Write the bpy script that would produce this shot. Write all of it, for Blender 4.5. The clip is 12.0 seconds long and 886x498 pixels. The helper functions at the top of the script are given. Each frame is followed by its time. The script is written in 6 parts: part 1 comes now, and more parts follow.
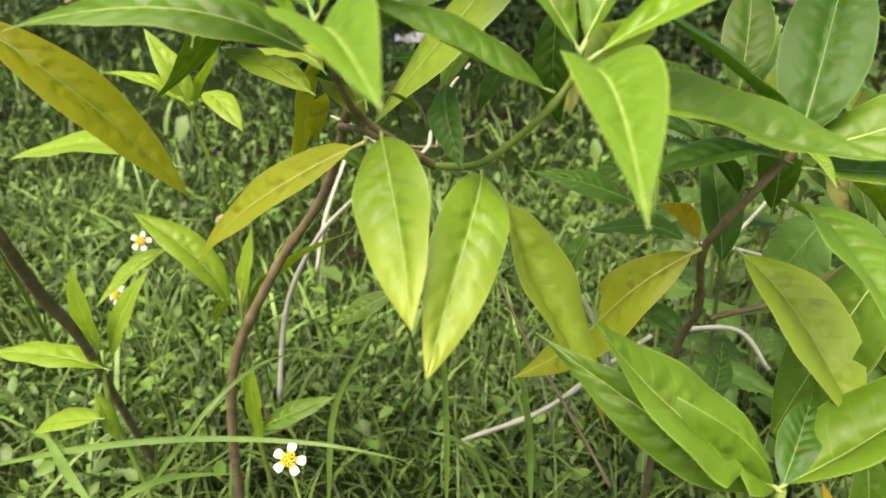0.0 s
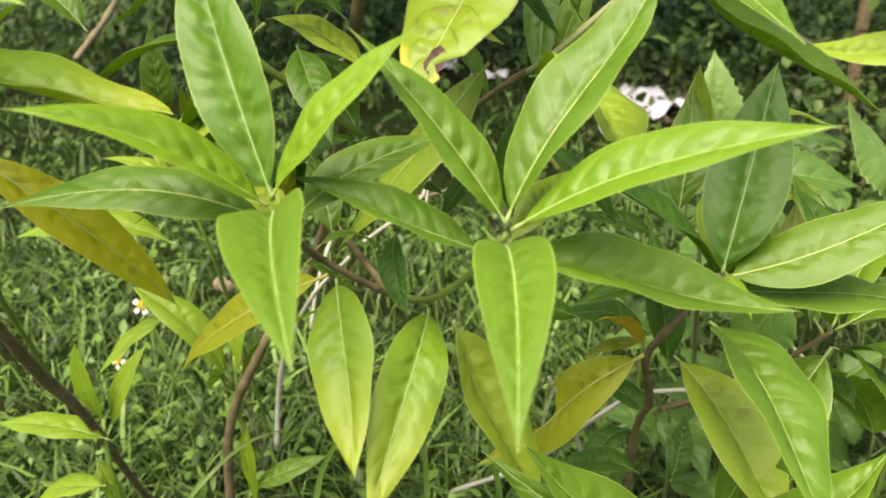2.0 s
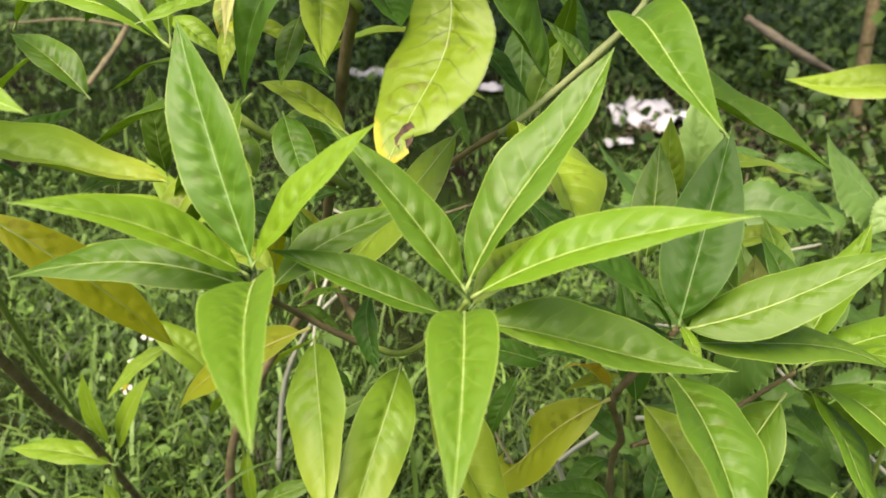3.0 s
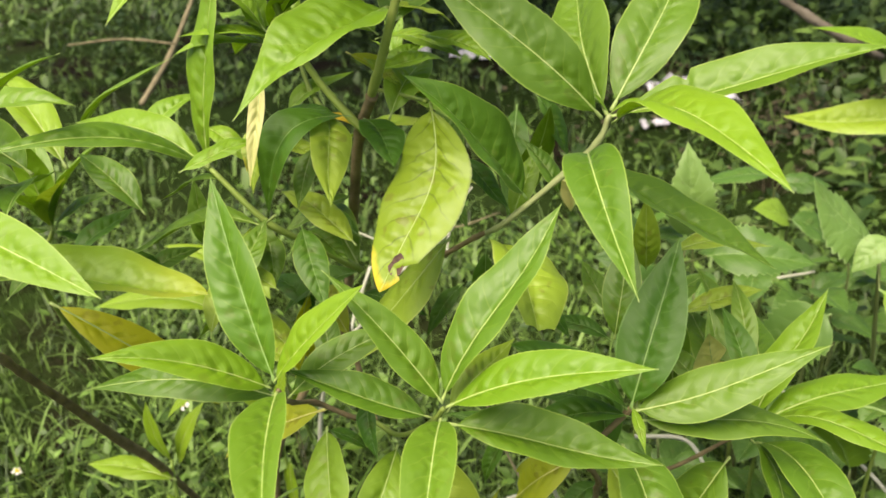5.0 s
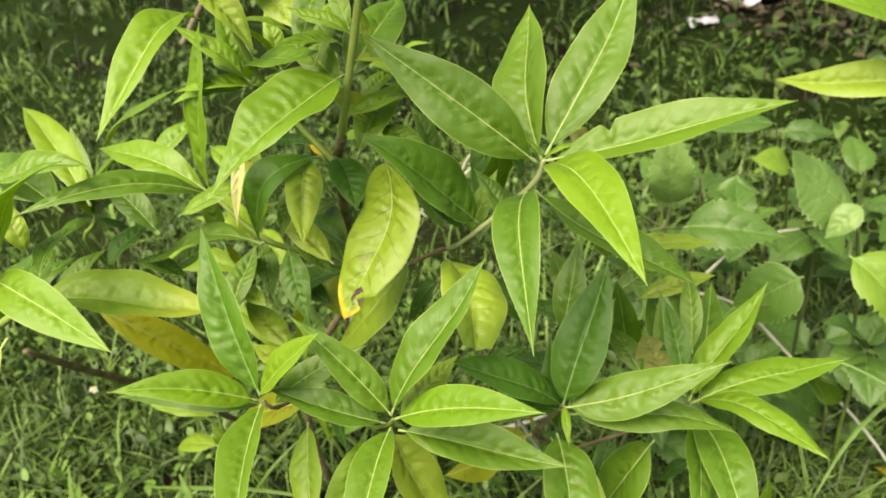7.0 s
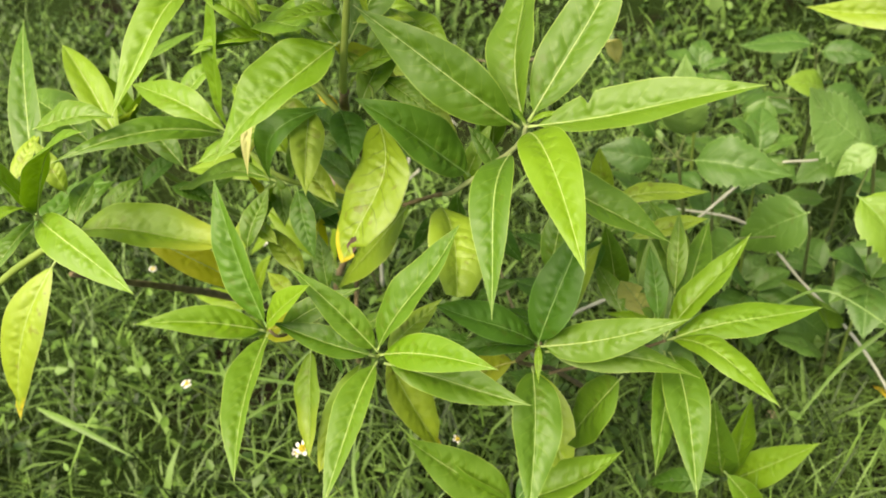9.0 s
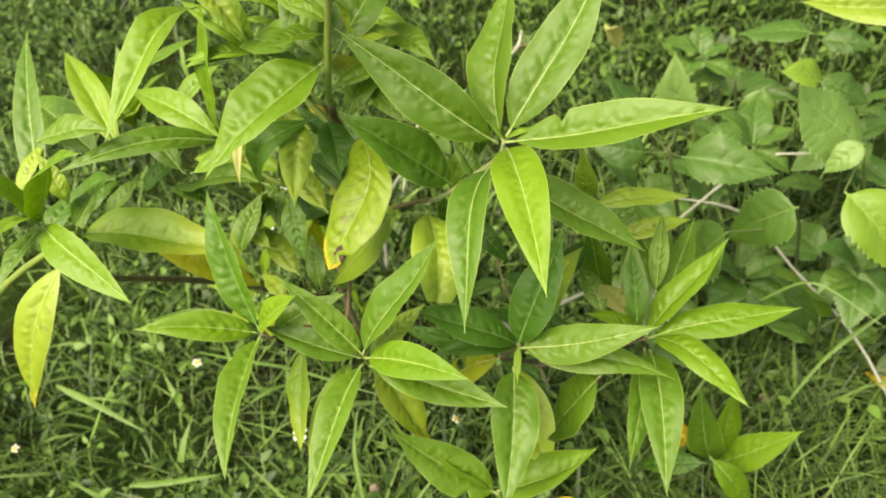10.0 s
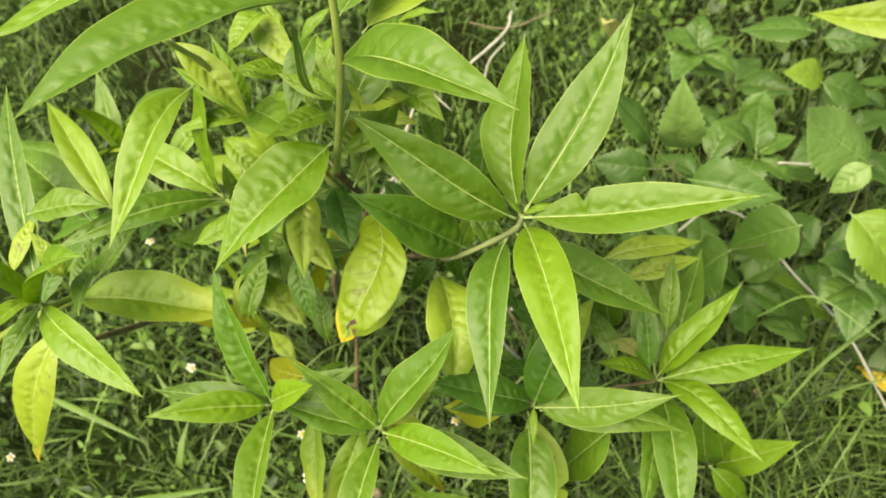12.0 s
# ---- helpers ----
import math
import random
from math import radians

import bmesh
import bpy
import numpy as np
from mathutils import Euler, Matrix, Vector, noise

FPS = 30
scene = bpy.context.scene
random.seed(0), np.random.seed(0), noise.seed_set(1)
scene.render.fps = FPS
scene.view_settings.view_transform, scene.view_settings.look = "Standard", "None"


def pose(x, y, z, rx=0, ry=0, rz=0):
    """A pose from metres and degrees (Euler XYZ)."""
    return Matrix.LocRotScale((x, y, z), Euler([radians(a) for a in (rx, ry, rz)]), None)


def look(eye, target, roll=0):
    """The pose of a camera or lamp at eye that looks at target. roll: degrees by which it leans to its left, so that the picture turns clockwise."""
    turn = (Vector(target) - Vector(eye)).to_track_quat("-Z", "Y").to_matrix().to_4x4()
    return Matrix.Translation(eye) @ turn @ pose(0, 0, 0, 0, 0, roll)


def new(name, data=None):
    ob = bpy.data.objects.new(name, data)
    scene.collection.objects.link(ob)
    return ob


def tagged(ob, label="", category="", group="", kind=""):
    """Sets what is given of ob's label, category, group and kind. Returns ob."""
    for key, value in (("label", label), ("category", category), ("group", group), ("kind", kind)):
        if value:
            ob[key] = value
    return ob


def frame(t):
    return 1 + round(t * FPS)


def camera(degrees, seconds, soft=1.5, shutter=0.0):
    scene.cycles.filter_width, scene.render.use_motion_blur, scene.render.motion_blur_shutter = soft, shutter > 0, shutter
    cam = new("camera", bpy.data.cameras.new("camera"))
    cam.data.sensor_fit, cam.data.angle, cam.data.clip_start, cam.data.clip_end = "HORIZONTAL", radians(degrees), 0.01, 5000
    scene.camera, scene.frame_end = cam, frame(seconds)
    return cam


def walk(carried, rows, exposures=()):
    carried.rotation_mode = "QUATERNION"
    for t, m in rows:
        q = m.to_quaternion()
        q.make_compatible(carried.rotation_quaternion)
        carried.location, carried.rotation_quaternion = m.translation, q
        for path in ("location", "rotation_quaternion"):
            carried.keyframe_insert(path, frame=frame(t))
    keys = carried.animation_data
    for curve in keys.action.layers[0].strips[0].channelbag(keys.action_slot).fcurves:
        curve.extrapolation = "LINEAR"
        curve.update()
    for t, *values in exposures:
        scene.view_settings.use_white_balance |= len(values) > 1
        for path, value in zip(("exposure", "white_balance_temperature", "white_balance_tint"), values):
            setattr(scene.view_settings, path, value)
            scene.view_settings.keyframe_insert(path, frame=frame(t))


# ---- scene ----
cam = camera(58.0, 12.0, soft=1.6)
cam.data.dof.use_dof, cam.data.dof.focus_distance, cam.data.dof.aperture_fstop = True, 0.50, 12.0
PATH = [
    (0, (0.033, 0.012, 0.715), (-0.111, 1.816, -0.135), -0.6),
    (0.5, (0.045, 0.013, 0.73), (-0.11, 1.82, -0.113), -1.0),
    (1, (0.054, 0.012, 0.746), (-0.106, 1.82, -0.093), -1.1),
    (1.5, (0.059, 0.007, 0.77), (-0.106, 1.816, -0.067), -1.4),
    (2, (0.065, 0.003, 0.785), (-0.111, 1.816, -0.041), -1.5),
    (2.5, (0.074, -0.006, 0.807), (-0.11, 1.81, -0.011), -1.5),
    (3, (0.09, -0.012, 0.824), (-0.12, 1.802, 0.009), -2.0),
    (4.8, (0.134, -0.051, 0.931), (-0.198, 1.713, 0.049), -4.1),
    (5, (0.14, -0.049, 0.947), (-0.194, 1.7, 0.037), -4.5),
    (5.5, (0.15, -0.049, 0.977), (-0.178, 1.671, 0.01), -5.3),
    (6, (0.181, -0.045, 1.013), (-0.171, 1.627, -0.027), -6.3),
    (6.5, (0.209, -0.047, 1.043), (-0.202, 1.573, -0.056), -7.4),
    (7, (0.238, -0.05, 1.084), (-0.256, 1.5, -0.08), -8.7),
    (8.8, (0.304, -0.033, 1.163), (-0.313, 1.263, -0.229), -11.4),
    (9, (0.312, -0.026, 1.171), (-0.318, 1.25, -0.235), -12.0),
    (9.5, (0.328, -0.011, 1.184), (-0.324, 1.221, -0.25), -13.0),
    (10, (0.349, -0.003, 1.217), (-0.319, 1.181, -0.25), -14.1),
    (10.5, (0.359, 0.003, 1.233), (-0.304, 1.15, -0.266), -14.3),
    (11, (0.369, 0.015, 1.256), (-0.271, 1.12, -0.283), -14.3),
    (11.5, (0.342, 0.046, 1.273), (-0.274, 1.114, -0.302), -14.6),
    (12, (0.29, 0.096, 1.289), (-0.286, 1.152, -0.309), -14.7),
]
walk(cam, [(t, look(eye, target, roll)) for t, eye, target, roll in PATH], [(0, 1.5, 7100, 20), (0.5, 1.42, 7100, 20), (1, 1.4, 7100, 20), (2.5, 1.29, 7100, 19), (5.5, 1.25, 7150, 18), (9.5, 1.25, 7450, 13), (12, 1.17, 7450, 13)])

# ---------------------------------------------------------------- light
world = bpy.data.worlds.new("sky")
scene.world = world
world.use_nodes = True
wn = world.node_tree
wn.nodes.clear()
sky = wn.nodes.new("ShaderNodeTexSky")
sky.sky_type = "NISHITA"
sky.sun_disc = False
sky.sun_elevation = radians(62)
sky.sun_rotation = radians(200)
sky.air_density, sky.dust_density, sky.ozone_density = 1.0, 4.0, 1.0
sky_bg = wn.nodes.new("ShaderNodeBackground")
sky_bg.inputs["Strength"].default_value = 0.078
sky_out = wn.nodes.new("ShaderNodeOutputWorld")
wn.links.new(sky.outputs[0], sky_bg.inputs[0])
wn.links.new(sky_bg.outputs[0], sky_out.inputs[0])
sun = new("sun", bpy.data.lights.new("sun", "SUN"))
sun.data.energy = 3.3
sun.data.angle = radians(50)
sun.data.color = (1.0, 0.94, 0.82)
sun.matrix_world = look((-1.0, -2.2, 5.0), (0, 0, 0))


# ---------------------------------------------------------------- materials
def mat_nodes(name):
    m = bpy.data.materials.new(name)
    m.use_nodes = True
    m.node_tree.nodes.clear()
    return m, m.node_tree


def node(nt, kind, **inputs):
    n = nt.nodes.new(kind)
    for k, v in inputs.items():
        n.inputs[k.replace("_", " ")].default_value = v
    return n


def math_node(nt, op, a, b=None, c=None):
    n = nt.nodes.new("ShaderNodeMath")
    n.operation = op
    for i, v in enumerate((a, b, c)):
        if v is None:
            continue
        if hasattr(v, "links"):
            nt.links.new(v, n.inputs[i])
        else:
            n.inputs[i].default_value = v
    return n.outputs[0]


def mix_col(nt, fac, a, b, blend="MIX"):
    n = nt.nodes.new("ShaderNodeMix")
    n.data_type, n.blend_type = "RGBA", blend
    for sock, v in ((n.inputs[0], fac), (n.inputs[6], a), (n.inputs[7], b)):
        if hasattr(v, "links"):
            nt.links.new(v, sock)
        elif isinstance(v, tuple):
            sock.default_value = (*v, 1)
        else:
            sock.default_value = v
    return n.outputs[2]


def ramp(nt, fac, a, b):
    n = nt.nodes.new("ShaderNodeMapRange")
    n.clamp = True
    nt.links.new(fac, n.inputs[0])
    n.inputs[1].default_value, n.inputs[2].default_value = a, b
    return n.outputs[0]


def noise_tex(nt, scale, detail=4.0, coord=None):
    n = nt.nodes.new("ShaderNodeTexNoise")
    n.inputs["Scale"].default_value, n.inputs["Detail"].default_value = scale, detail
    if coord is not None:
        nt.links.new(coord, n.inputs["Vector"])
    return n.outputs[0]


def leaf_material(name, lo, hi, vein, tip=None, spots=0.14, rough=0.5, through_light=0.28, veins=10.0, quilt=1.15, vein_show=0.16, spec=0.62):
    """A leaf blade: UV x runs from stalk to tip, UV y from the midrib (0.5) to the margins (0 and 1)."""
    m, nt = mat_nodes(name)
    out = nt.nodes.new("ShaderNodeOutputMaterial")
    uv = nt.nodes.new("ShaderNodeUVMap")
    sep = nt.nodes.new("ShaderNodeSeparateXYZ")
    nt.links.new(uv.outputs[0], sep.inputs[0])
    s, side = sep.outputs[0], sep.outputs[1]
    v = math_node(nt, "ABSOLUTE", math_node(nt, "MULTIPLY_ADD", side, 2.0, -1.0))
    info = nt.nodes.new("ShaderNodeObjectInfo")
    geo = nt.nodes.new("ShaderNodeTexCoord")
    # two scales of colour change
    patch = noise_tex(nt, 28.0, 3.0, geo.outputs["Object"])
    grain = noise_tex(nt, 260.0, 3.0, geo.outputs["Object"])
    tone = math_node(nt, "ADD", math_node(nt, "MULTIPLY", info.outputs["Random"], 0.7), math_node(nt, "MULTIPLY", patch, 0.24))
    col = mix_col(nt, tone, lo, hi)
    col = mix_col(nt, math_node(nt, "MULTIPLY", ramp(nt, grain, 0.45, 0.8), 0.15), col, (hi[0] * 1.15, hi[1] * 1.1, hi[2]))
    if tip:
        edge = math_node(nt, "ADD", s, math_node(nt, "MULTIPLY", math_node(nt, "SUBTRACT", patch, 0.5), 0.5))
        col = mix_col(nt, ramp(nt, math_node(nt, "ADD", edge, math_node(nt, "MULTIPLY", v, 0.12)), tip[1], tip[2]), col, tip[0])
    # side veins arch from the midrib towards the tip
    stray = math_node(nt, "MULTIPLY", math_node(nt, "SUBTRACT", noise_tex(nt, 45.0, 2.0, geo.outputs["Object"]), 0.5), 0.9)
    wave = math_node(nt, "ADD", stray, math_node(nt, "SUBTRACT", math_node(nt, "MULTIPLY", s, veins), math_node(nt, "MULTIPLY", v, 1.3)))
    fr = math_node(nt, "ABSOLUTE", math_node(nt, "SUBTRACT", math_node(nt, "FRACT", wave), 0.5))
    line = math_node(nt, "SUBTRACT", 1.0, ramp(nt, fr, 0.0, 0.07))
    fade = math_node(nt, "MULTIPLY", line, math_node(nt, "SUBTRACT", 1.0, ramp(nt, v, 0.35, 0.95)))
    col = mix_col(nt, math_node(nt, "MULTIPLY", fade, vein_show), col, vein)
    col = mix_col(nt, math_node(nt, "MULTIPLY", ramp(nt, v, 0.945, 0.99), 0.6), col, vein)
    if spots:
        sp = noise_tex(nt, 70.0, 2.0, geo.outputs["Object"])
        col = mix_col(nt, math_node(nt, "MULTIPLY", ramp(nt, sp, 0.66, 0.72), spots), col, (0.12, 0.055, 0.015))
    puff = math_node(nt, "MULTIPLY", math_node(nt, "MULTIPLY", ramp(nt, fr, 0.0, 0.4), 0.7), math_node(nt, "SUBTRACT", 1.0, v))
    cells = nt.nodes.new("ShaderNodeTexVoronoi")
    cells.feature = "SMOOTH_F1"
    cells.inputs["Scale"].default_value, cells.inputs["Smoothness"].default_value = 125.0, 0.6
    nt.links.new(geo.outputs["Object"], cells.inputs["Vector"])
    dome = math_node(nt, "MULTIPLY", math_node(nt, "SUBTRACT", 0.8, cells.outputs["Distance"]), math_node(nt, "MULTIPLY", math_node(nt, "SUBTRACT", 1.0, ramp(nt, v, 0.15, 0.75)), quilt))
    puff = math_node(nt, "ADD", math_node(nt, "MULTIPLY", math_node(nt, "MULTIPLY", puff, ramp(nt, noise_tex(nt, 38.0, 1.0, geo.outputs["Object"]), 0.35, 0.7)), 0.75), dome)
    height = math_node(nt, "ADD", puff, math_node(nt, "MULTIPLY", noise_tex(nt, 60.0, 2.0, geo.outputs["Object"]), 0.45))
    bump = nt.nodes.new("ShaderNodeBump")
    bump.inputs["Strength"].default_value, bump.inputs["Distance"].default_value = 0.62, 0.003
    nt.links.new(height, bump.inputs["Height"])
    bs = node(nt, "ShaderNodeBsdfPrincipled", Roughness=rough)
    bs.inputs["Specular IOR Level"].default_value = spec
    nt.links.new(math_node(nt, "MULTIPLY_ADD", grain, 0.25, rough - 0.1), bs.inputs["Roughness"])
    nt.links.new(col, bs.inputs["Base Color"])
    nt.links.new(bump.outputs[0], bs.inputs["Normal"])
    tr = nt.nodes.new("ShaderNodeBsdfTranslucent")
    nt.links.new(mix_col(nt, 1.0, col, (1.0, 1.0, 0.55), "MULTIPLY"), tr.inputs[0])
    nt.links.new(bump.outputs[0], tr.inputs["Normal"])
    mx = nt.nodes.new("ShaderNodeMixShader")
    mx.inputs[0].default_value = through_light
    nt.links.new(bs.outputs[0], mx.inputs[1])
    nt.links.new(tr.outputs[0], mx.inputs[2])
    nt.links.new(mx.outputs[0], out.inputs[0])
    return m


def plain_material(name, lo, hi, scale, rough=0.7, bump_d=0.001, island=False, through_light=0.0, metal=0.0):
    m, nt = mat_nodes(name)
    out = nt.nodes.new("ShaderNodeOutputMaterial")
    geo = nt.nodes.new("ShaderNodeTexCoord")
    big = noise_tex(nt, scale, 3.0, geo.outputs["Object"])
    fine = noise_tex(nt, scale * 9.0, 4.0, geo.outputs["Object"])
    tone = math_node(nt, "ADD", math_node(nt, "MULTIPLY", ramp(nt, big, 0.3, 0.7), 0.6), math_node(nt, "MULTIPLY", fine, 0.4))
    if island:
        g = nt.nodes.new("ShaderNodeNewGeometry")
        # random tone per piece; the power pushes most of them towards the dark end
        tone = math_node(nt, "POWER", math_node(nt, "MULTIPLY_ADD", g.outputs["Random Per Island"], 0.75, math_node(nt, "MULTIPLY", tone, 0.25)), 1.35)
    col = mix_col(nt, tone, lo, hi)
    bs = node(nt, "ShaderNodeBsdfPrincipled", Roughness=rough, Metallic=metal)
    bs.inputs["Specular IOR Level"].default_value = 0.2 if rough > 0.6 else 0.4
    nt.links.new(col, bs.inputs["Base Color"])
    if bump_d:
        bump = nt.nodes.new("ShaderNodeBump")
        bump.inputs["Strength"].default_value, bump.inputs["Distance"].default_value = 0.6, bump_d
        nt.links.new(fine, bump.inputs["Height"])
        nt.links.new(bump.outputs[0], bs.inputs["Normal"])
    if through_light:
        tr = nt.nodes.new("ShaderNodeBsdfTranslucent")
        nt.links.new(col, tr.inputs[0])
        mx = nt.nodes.new("ShaderNodeMixShader")
        mx.inputs[0].default_value = through_light
        nt.links.new(bs.outputs[0], mx.inputs[1])
        nt.links.new(tr.outputs[0], mx.inputs[2])
        nt.links.new(mx.outputs[0], out.inputs[0])
    else:
        nt.links.new(bs.outputs[0], out.inputs[0])
    return m


def ground_material():
    m, nt = mat_nodes("soil_and_turf")
    out = nt.nodes.new("ShaderNodeOutputMaterial")
    geo = nt.nodes.new("ShaderNodeTexCoord")
    big = noise_tex(nt, 2.2, 5.0, geo.outputs["Object"])
    fine = noise_tex(nt, 60.0, 6.0, geo.outputs["Object"])
    # brown soil and green turf taken near black: shade between the blades is in the colour
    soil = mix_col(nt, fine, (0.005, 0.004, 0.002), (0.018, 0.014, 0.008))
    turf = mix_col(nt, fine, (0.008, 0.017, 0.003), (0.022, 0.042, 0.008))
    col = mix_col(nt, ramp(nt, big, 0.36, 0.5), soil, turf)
    bump = nt.nodes.new("ShaderNodeBump")
    bump.inputs["Strength"].default_value, bump.inputs["Distance"].default_value = 0.9, 0.012
    nt.links.new(fine, bump.inputs["Height"])
    bs = node(nt, "ShaderNodeBsdfPrincipled", Roughness=0.95)
    bs.inputs["Specular IOR Level"].default_value = 0.05
    nt.links.new(col, bs.inputs["Base Color"])
    nt.links.new(bump.outputs[0], bs.inputs["Normal"])
    nt.links.new(bs.outputs[0], out.inputs[0])
    return m


VEIN = (0.34, 0.48, 0.09)
LEAF = {
    "fresh": leaf_material("fresh_leaf", (0.110, 0.245, 0.004), (0.178, 0.325, 0.008), VEIN),
    "green": leaf_material("green_leaf", (0.068, 0.170, 0.005), (0.130, 0.255, 0.010), VEIN),
    "dark": leaf_material("dark_leaf", (0.034, 0.115, 0.006), (0.068, 0.175, 0.010), (0.16, 0.32, 0.07), spec=0.42),
    "pale": leaf_material("pale_leaf", (0.20, 0.33, 0.018), (0.29, 0.42, 0.028), (0.42, 0.5, 0.14), spots=0.3),
    "yellow": leaf_material("yellowing_leaf", (0.29, 0.38, 0.014), (0.42, 0.48, 0.022), (0.48, 0.5, 0.12), spots=0.3, through_light=0.42),
    "gold": leaf_material("golden_leaf", (0.47, 0.50, 0.014), (0.57, 0.585, 0.022), (0.55, 0.55, 0.1), spots=0.25, through_light=0.55),
    "mid": leaf_material("deep_green_leaf", (0.048, 0.14, 0.006), (0.088, 0.21, 0.010), VEIN, spec=0.5),
    "young": leaf_material("young_leaf", (0.19, 0.34, 0.012), (0.27, 0.43, 0.02), VEIN, veins=5.0, quilt=0.5, through_light=0.36),
    "tip": leaf_material("yellow_tipped_leaf", (0.14, 0.27, 0.01), (0.20, 0.35, 0.016), VEIN, tip=((0.34, 0.42, 0.035), 0.62, 1.1)),
    "burnt": leaf_material("wilting_leaf", (0.19, 0.30, 0.014), (0.29, 0.40, 0.02), (0.42, 0.5, 0.12), tip=((0.62, 0.50, 0.03), 0.86, 1.0), spots=0.4, through_light=0.2),
    "wilt": leaf_material("half_wilted_leaf", (0.15, 0.26, 0.008), (0.29, 0.41, 0.014), (0.055, 0.09, 0.008), tip=((0.60, 0.50, 0.03), 0.95, 1.03), spots=0.35, vein_show=0.6, veins=8.0),
    "straw": leaf_material("straw_leaf", (0.50, 0.52, 0.15), (0.62, 0.62, 0.24), (0.6, 0.55, 0.25), spots=0.2),
    "weed": leaf_material("toothed_weed_leaf", (0.05, 0.135, 0.014), (0.10, 0.215, 0.026), (0.26, 0.4, 0.12), rough=0.5, veins=6.0, quilt=0.5, vein_show=0.22),
    "weed_pale": leaf_material("pale_weed_leaf", (0.12, 0.245, 0.045), (0.18, 0.315, 0.065), (0.34, 0.47, 0.2), rough=0.5, veins=6.0, quilt=0.6, vein_show=0.3),
    "weed_fresh": leaf_material("fresh_weed_leaf", (0.13, 0.26, 0.016), (0.2, 0.34, 0.025), (0.3, 0.45, 0.1), rough=0.5, veins=6.0, quilt=0.6, vein_show=0.3),
    "orange": leaf_material("dying_leaf", (0.58, 0.40, 0.015), (0.68, 0.52, 0.03), (0.6, 0.55, 0.1), spots=0.25),
}
UPPER_STEM = plain_material("soft_green_stem", (0.20, 0.28, 0.05), (0.33, 0.41, 0.10), 45.0, 0.5, 0.0006)
RIB = plain_material("midrib", (0.29, 0.42, 0.11), (0.42, 0.53, 0.19), 60.0, 0.45, 0.0, through_light=0.2)
RIB_YELLOW = plain_material("yellow_midrib", (0.5, 0.5, 0.12), (0.6, 0.6, 0.2), 60.0, 0.45, 0.0, through_light=0.2)
RIB_DARK = plain_material("dark_leaf_midrib", (0.16, 0.30, 0.07), (0.24, 0.38, 0.12), 60.0, 0.45, 0.0, through_light=0.2)
RIB_DIM = plain_material("weed_midrib", (0.16, 0.28, 0.07), (0.22, 0.34, 0.1), 60.0, 0.5, 0.0)
WEED_STEM = plain_material("weed_stem", (0.07, 0.10, 0.03), (0.15, 0.19, 0.06), 45.0, 0.6, 0.0006)
YOUNG_STEM = plain_material("young_stem", (0.16, 0.27, 0.04), (0.26, 0.38, 0.07), 45.0, 0.5, 0.0006)
PALE_STEM = plain_material("pale_stem", (0.20, 0.26, 0.09), (0.33, 0.38, 0.17), 45.0, 0.55, 0.0006)
GREEN_STEM = plain_material("green_stem", (0.13, 0.21, 0.032), (0.24, 0.33, 0.065), 45.0, 0.5, 0.0006)
BARK = plain_material("brown_bark", (0.095, 0.074, 0.036), (0.30, 0.245, 0.13), 55.0, 0.85, 0.002)
DRY = plain_material("bleached_twig", (0.27, 0.29, 0.21), (0.48, 0.50, 0.40), 35.0, 0.85, 0.0012)
DRY_BROWN = plain_material("dry_brown_twig", (0.10, 0.088, 0.048), (0.24, 0.215, 0.125), 35.0, 0.85, 0.0012)
GREY_TWIG = plain_material("weathered_twig", (0.19, 0.17, 0.115), (0.44, 0.40, 0.29), 60.0, 0.85, 0.0012)
# dark end near black: blades at random carry the shade of gaps in their colour
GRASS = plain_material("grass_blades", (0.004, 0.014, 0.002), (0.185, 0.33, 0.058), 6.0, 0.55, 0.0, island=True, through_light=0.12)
LONG_GRASS = plain_material("long_grass", (0.07, 0.15, 0.02), (0.16, 0.28, 0.05), 30.0, 0.45, 0.0, through_light=0.15)
# likewise, the darkest weed leaves stand in for shaded gaps in the turf
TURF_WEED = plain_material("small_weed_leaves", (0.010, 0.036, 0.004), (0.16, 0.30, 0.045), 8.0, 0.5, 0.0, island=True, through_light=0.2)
LITTER = plain_material("dead_leaf_litter", (0.028, 0.025, 0.014), (0.16, 0.145, 0.08), 8.0, 0.85, 0.0, island=True)
UNDER = plain_material("undergrowth_leaves", (0.012, 0.04, 0.006), (0.14, 0.245, 0.045), 5.0, 0.5, 0.0, island=True, through_light=0.2)
PETAL = plain_material("white_petal", (0.72, 0.72, 0.66), (0.85, 0.85, 0.8), 200.0, 0.6, 0.0, through_light=0.2)
DISC = plain_material("yellow_disc", (0.58, 0.46, 0.03), (0.75, 0.64, 0.07), 500.0, 0.7, 0.001)
SEED = plain_material("dry_seed_head", (0.24, 0.19, 0.12), (0.42, 0.35, 0.25), 300.0, 0.9, 0.001)
PLASTIC = plain_material("white_scrap", (0.42, 0.42, 0.45), (0.74, 0.74, 0.78), 14.0, 0.5, 0.002)
GROUND = ground_material()
TRUNK = plain_material("grey_bark", (0.075, 0.065, 0.045), (0.24, 0.215, 0.16), 9.0, 0.9, 0.012)
HOLE_BROWN = plain_material("decayed_leaf_patch", (0.022, 0.012, 0.008), (0.15, 0.10, 0.075), 250.0, 0.9, 0.001)


# ---------------------------------------------------------------- builders
def thing(name, at, label, category, group="", kind=""):
    ob = new(name)
    ob.empty_display_size = 0.02
    ob.location = at
    return tagged(ob, label, category, group, kind)


